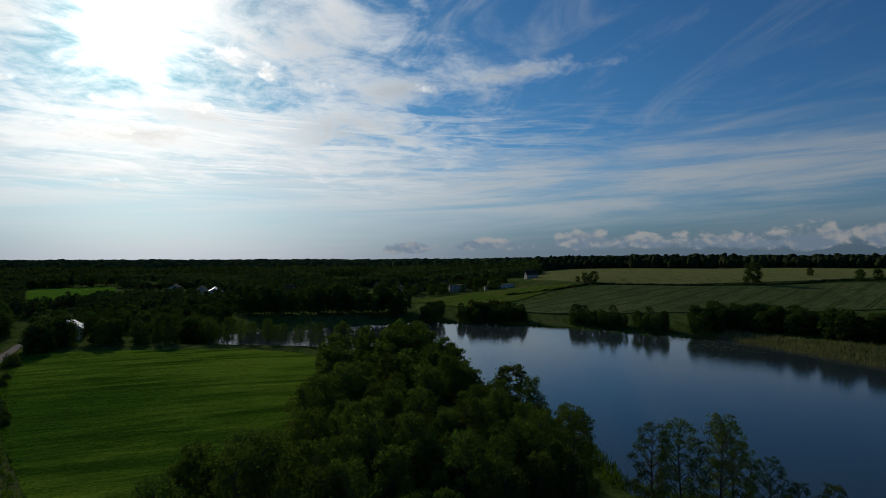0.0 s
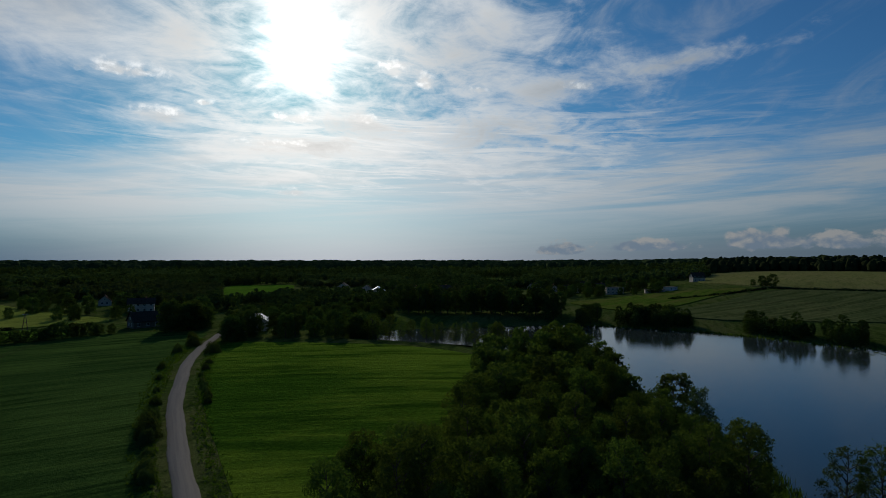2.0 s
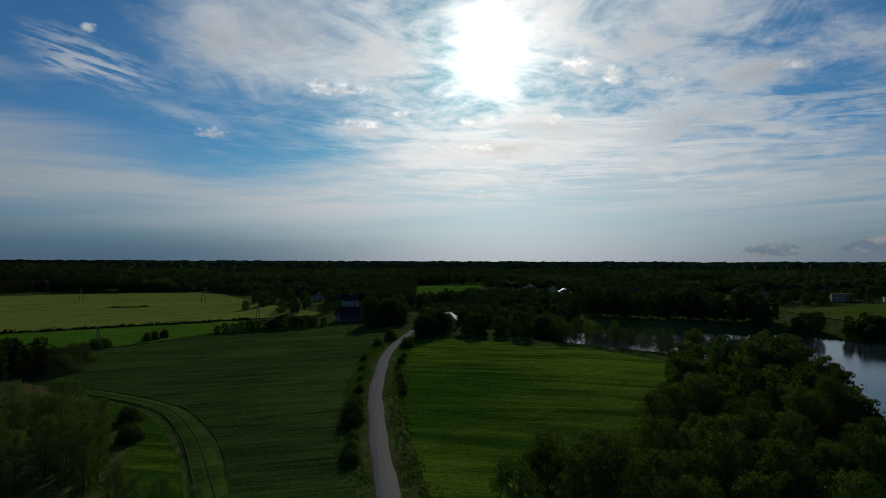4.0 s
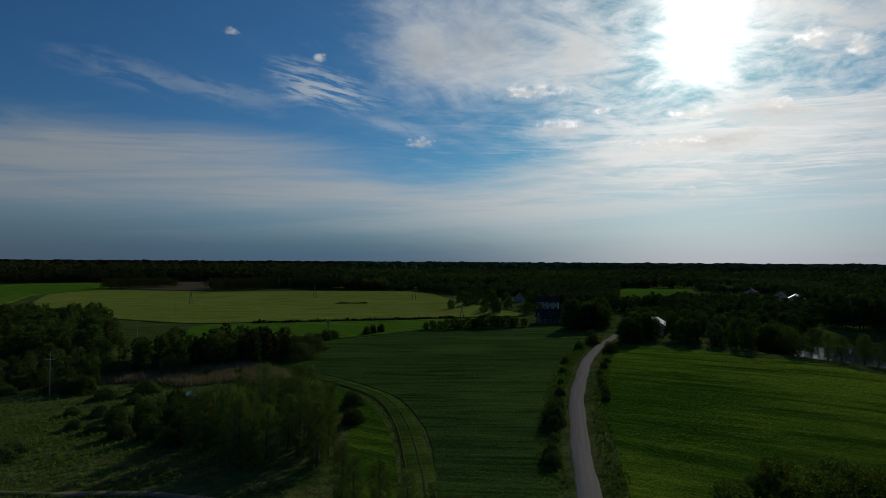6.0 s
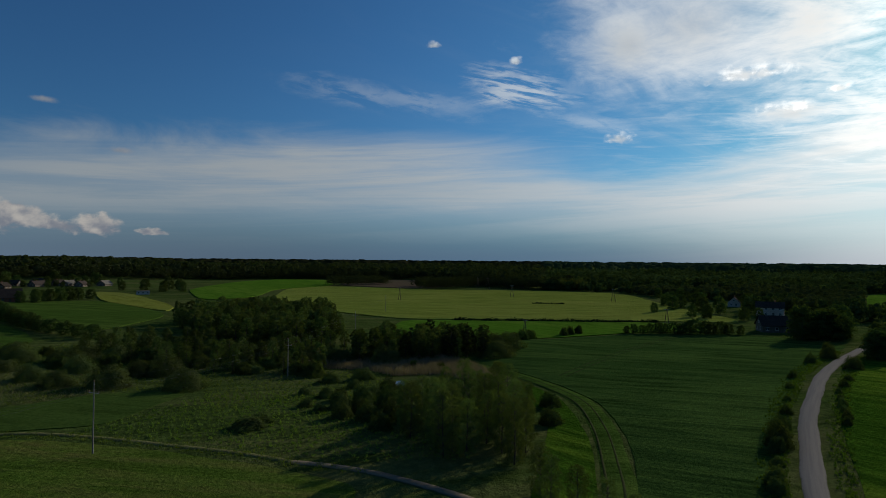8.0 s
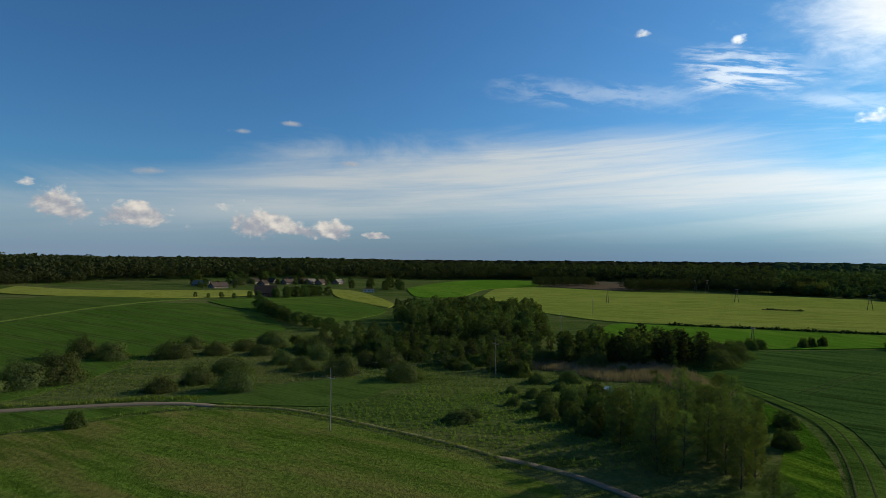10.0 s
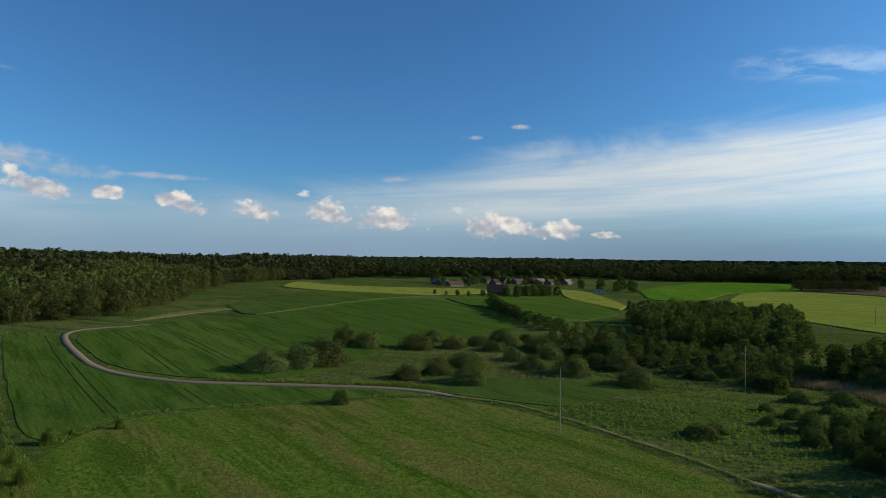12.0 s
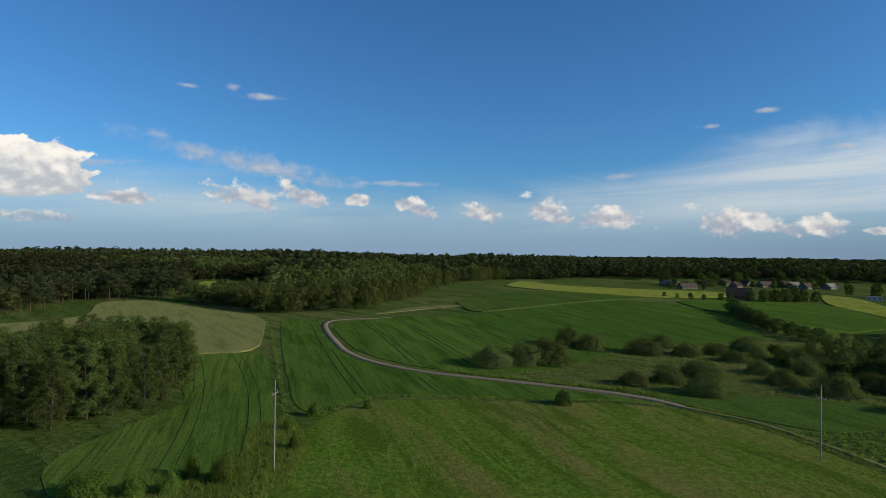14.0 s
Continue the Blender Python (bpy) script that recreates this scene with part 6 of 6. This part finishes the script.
blades("wild_grass", scatter([(-104, -26), (-112, -18), (-130, -6), (-128, 14), (-112, 14), (-98, 22), (-84, 34), (-76, 30), (-80, 14), (-92, -4)], 1.3, 84), 0.4, 0.08, 7, TALLGRASS, "uneven wild grass beyond the footpath", 84, 0.45)


def hedge(name, line, tall, wide, mat, label, seed):
    rng = np.random.default_rng(seed)
    pts = np.array(glide(line, 0.8))
    n = len(pts) * 16
    k = rng.integers(0, len(pts), n)
    c = np.stack([pts[k, 0] + rng.normal(size=n) * wide * 0.4, pts[k, 1] + rng.normal(size=n) * wide * 0.4, np.zeros(n)], 1)
    c[:, 2] = ground_z(c[:, 0], c[:, 1]) + rng.uniform(0.0, 1.0, n) * tall * (0.7 + 0.5 * np.sin(k * 0.21) ** 2)
    d = rng.normal(size=(n, 3, 3)) * 0.38
    return tagged(new(name, fast_mesh(name, (c[:, None, :] + d).reshape(-1, 3), np.arange(n * 3).reshape(-1, 3), mat)), label, "hedge")


hedge("hedge", [(-262, 96), (-257, 107), (-249, 136), (-239, 161), (-233, 189)], 1.1, 1.2, SPRUCE, "low dark hedge between two fields", 91)
hedge("hedge", [(44, 402), (70, 412), (108, 439)], 1.2, 1.4, SPRUCE, "dark hedge line on the slope beyond the lake", 92)
hedge("hedge", [(111, 440), (163, 414), (197, 404), (232, 398), (269, 407), (303, 407), (340, 400)], 1.3, 1.5, SPRUCE, "long dark hedge under the rye field", 93)
# a dark patch in the rye, built from dark sprays like the hedges
hedge("hedge", [(-346, 182), (-338, 199)], 1.0, 1.4, SPRUCE, "short dark patch in the rye field", 94)


def lily_field(seed):
    rng = np.random.default_rng(seed)
    verts, faces = [], []
    for cx, cy, sx, sy, n in ((92, 228, 8, 4, 120), (98, 206, 5, 8, 140), (40, 268, 14, 2, 50)):
        for _ in range(n):
            x, y, r = cx + rng.normal() * sx, cy + rng.normal() * sy, rng.uniform(0.2, 0.6)
            if outline_distance(LAKE, np.array([x]), np.array([y]))[0] > -0.5:
                continue
            o = len(verts)
            verts += [(x + r * math.cos(a), y + r * math.sin(a), WATER + 0.02) for a in np.linspace(0.2, 6.1, 7)]
            faces.append(tuple(range(o, o + 7)))
    return tagged(mesh_object("lily_pads", verts, faces, LILY), "scattered lily pads near the shore", "water plants", "", "stuff")


lily_field(5)
pond = [(-133, 34), (-134.5, 36), (-131, 36.6), (-128.6, 35.2), (-129.6, 33.4)]
pm = bmesh.new()
pm.faces.new([pm.verts.new((x, y, float(ground_z(-132, 35)) + 0.22)) for x, y in reversed(pond)])
bmesh.ops.recalc_face_normals(pm, faces=pm.faces[:])
pond_me = bpy.data.meshes.new("pond")
pm.to_mesh(pond_me)
pm.free()
if pond_me.polygons[0].normal.z < 0:
    pond_me.flip_normals()
pond_me.materials.append(WATER_MAT)
tagged(new("pond", pond_me), "tiny open pool among the reeds", "pond", "", "structure")


# ---- power lines ----
def power_pole(x, y, tall, turn, label):
    """A slim concrete pole with a steel top, crossarm and insulators."""
    root = new("power_pole")
    root.matrix_basis = Matrix.Translation((x, y, float(ground_z(x, y)))) @ Matrix.Rotation(radians(turn), 4, "Z")
    verts, faces = [], []
    tube(verts, faces, [(0, 0, -0.4), (0, 0, tall * 0.5), (0, 0, tall - 1.6)], [0.10, 0.085, 0.07], 10)
    mesh_object("shaft", verts, faces, CONCRETE, root, "pale concrete shaft", smooth_it=True)
    verts, faces = [], []
    tube(verts, faces, [(0, 0, tall - 1.7), (0, 0, tall)], [0.05, 0.04], 8)
    mesh_object("top_tube", verts, faces, STEEL, root, "grey steel top", smooth_it=True)
    part("crossarm", box_bm(-0.9, 0.9, -0.035, 0.035, tall - 1.54, tall - 1.47, 0.01), STEEL, root)
    for ax, az in ((-0.85, tall - 1.45), (0.85, tall - 1.45), (0, tall)):
        verts, faces = [], []
        tube(verts, faces, [(ax, 0, az), (ax, 0, az + 0.10), (ax, 0, az + 0.2), (ax, 0, az + 0.28)], [0.03, 0.07, 0.07, 0.03], 8)
        mesh_object("insulator", verts, faces, CERAMIC, root, "brown ceramic insulator", smooth_it=True)
    return tagged(root, label, "power pole", "power poles")


def wire_between(a, b, turn_a, turn_b, tall_a, tall_b, sag):
    for off, drop in ((-0.85, 1.2), (0.85, 1.2), (0, -0.25)):
        pts = []
        pa = np.array((a[0] + math.cos(radians(turn_a)) * off, a[1] + math.sin(radians(turn_a)) * off, float(ground_z(*a)) + tall_a - drop))
        pb = np.array((b[0] + math.cos(radians(turn_b)) * off, b[1] + math.sin(radians(turn_b)) * off, float(ground_z(*b)) + tall_b - drop))
        for s in np.linspace(0, 1, 14):
            p = pa + (pb - pa) * s
            p[2] -= sag * 4 * s * (1 - s)
            pts.append(tuple(p))
        verts, faces = [], []
        tube(verts, faces, pts, [0.0055] * 14, 4)
        tagged(mesh_object("power_line", verts, faces, WIRE, smooth_it=True), "thin grey sagging power line between poles", "cable", "power lines")


POLES = [((30, -112), 10, 40), ((-38, -66), 11.0, 40), ((-93, -19), 9.9, 55), ((-146, 11), 9.2, 60), ((-215, 40), 9.0, 65), ((-310, 74), 9.0, 70)]
for i, (spot, tall, turn) in enumerate(POLES):
    power_pole(*spot, tall, turn, "slim pale concrete power pole standing in a field" if i != 1 else "tall pale concrete power pole in rough grass")
for (a, ha, ta), (b, hb, tb) in zip(POLES, POLES[1:]):
    wire_between(a, b, ta, tb, ha, hb, 1.1)


def a_frame(x, y, tall, turn, label):
    """A timber A-frame pylon with a crossarm."""
    root = new("pylon")
    root.matrix_basis = Matrix.Translation((x, y, float(ground_z(x, y)))) @ Matrix.Rotation(radians(turn), 4, "Z")
    for s in (-1, 1):
        verts, faces = [], []
        tube(verts, faces, [(s * tall * 0.16, 0, -0.3), (s * 0.1, 0, tall)], [0.17, 0.11], 8)
        mesh_object("leg", verts, faces, TIMBER, root, smooth_it=True)
    part("brace", box_bm(-tall * 0.09, tall * 0.09, -0.06, 0.06, tall * 0.45, tall * 0.45 + 0.14), TIMBER, root)
    part("crossarm", box_bm(-1.2, 1.2, -0.07, 0.07, tall - 0.5, tall - 0.36), STEEL, root)
    for ax in (-1.1, 0, 1.1):
        verts, faces = [], []
        tube(verts, faces, [(ax, 0, tall - 0.36), (ax, 0, tall - 0.1)], [0.05, 0.04], 6)
        mesh_object("insulator", verts, faces, CERAMIC, root, "brown ceramic insulator")
    return tagged(root, label, "pylon", "pylons")


for x, y, tall, turn in [(-387, 102, 9.5, 20), (-350, 246, 9.5, 60), (-205, 104, 6.0, 20), (-404, 194, 9.5, 40), (-508, 209, 11.5, 20), (-513, 221, 11.5, 80), (-227, 189, 7.0, 20), (-520, -190, 8, 20), (-566, -222, 8, 20)]:
    a_frame(x, y, tall, turn, "dark timber pylon standing in the fields")
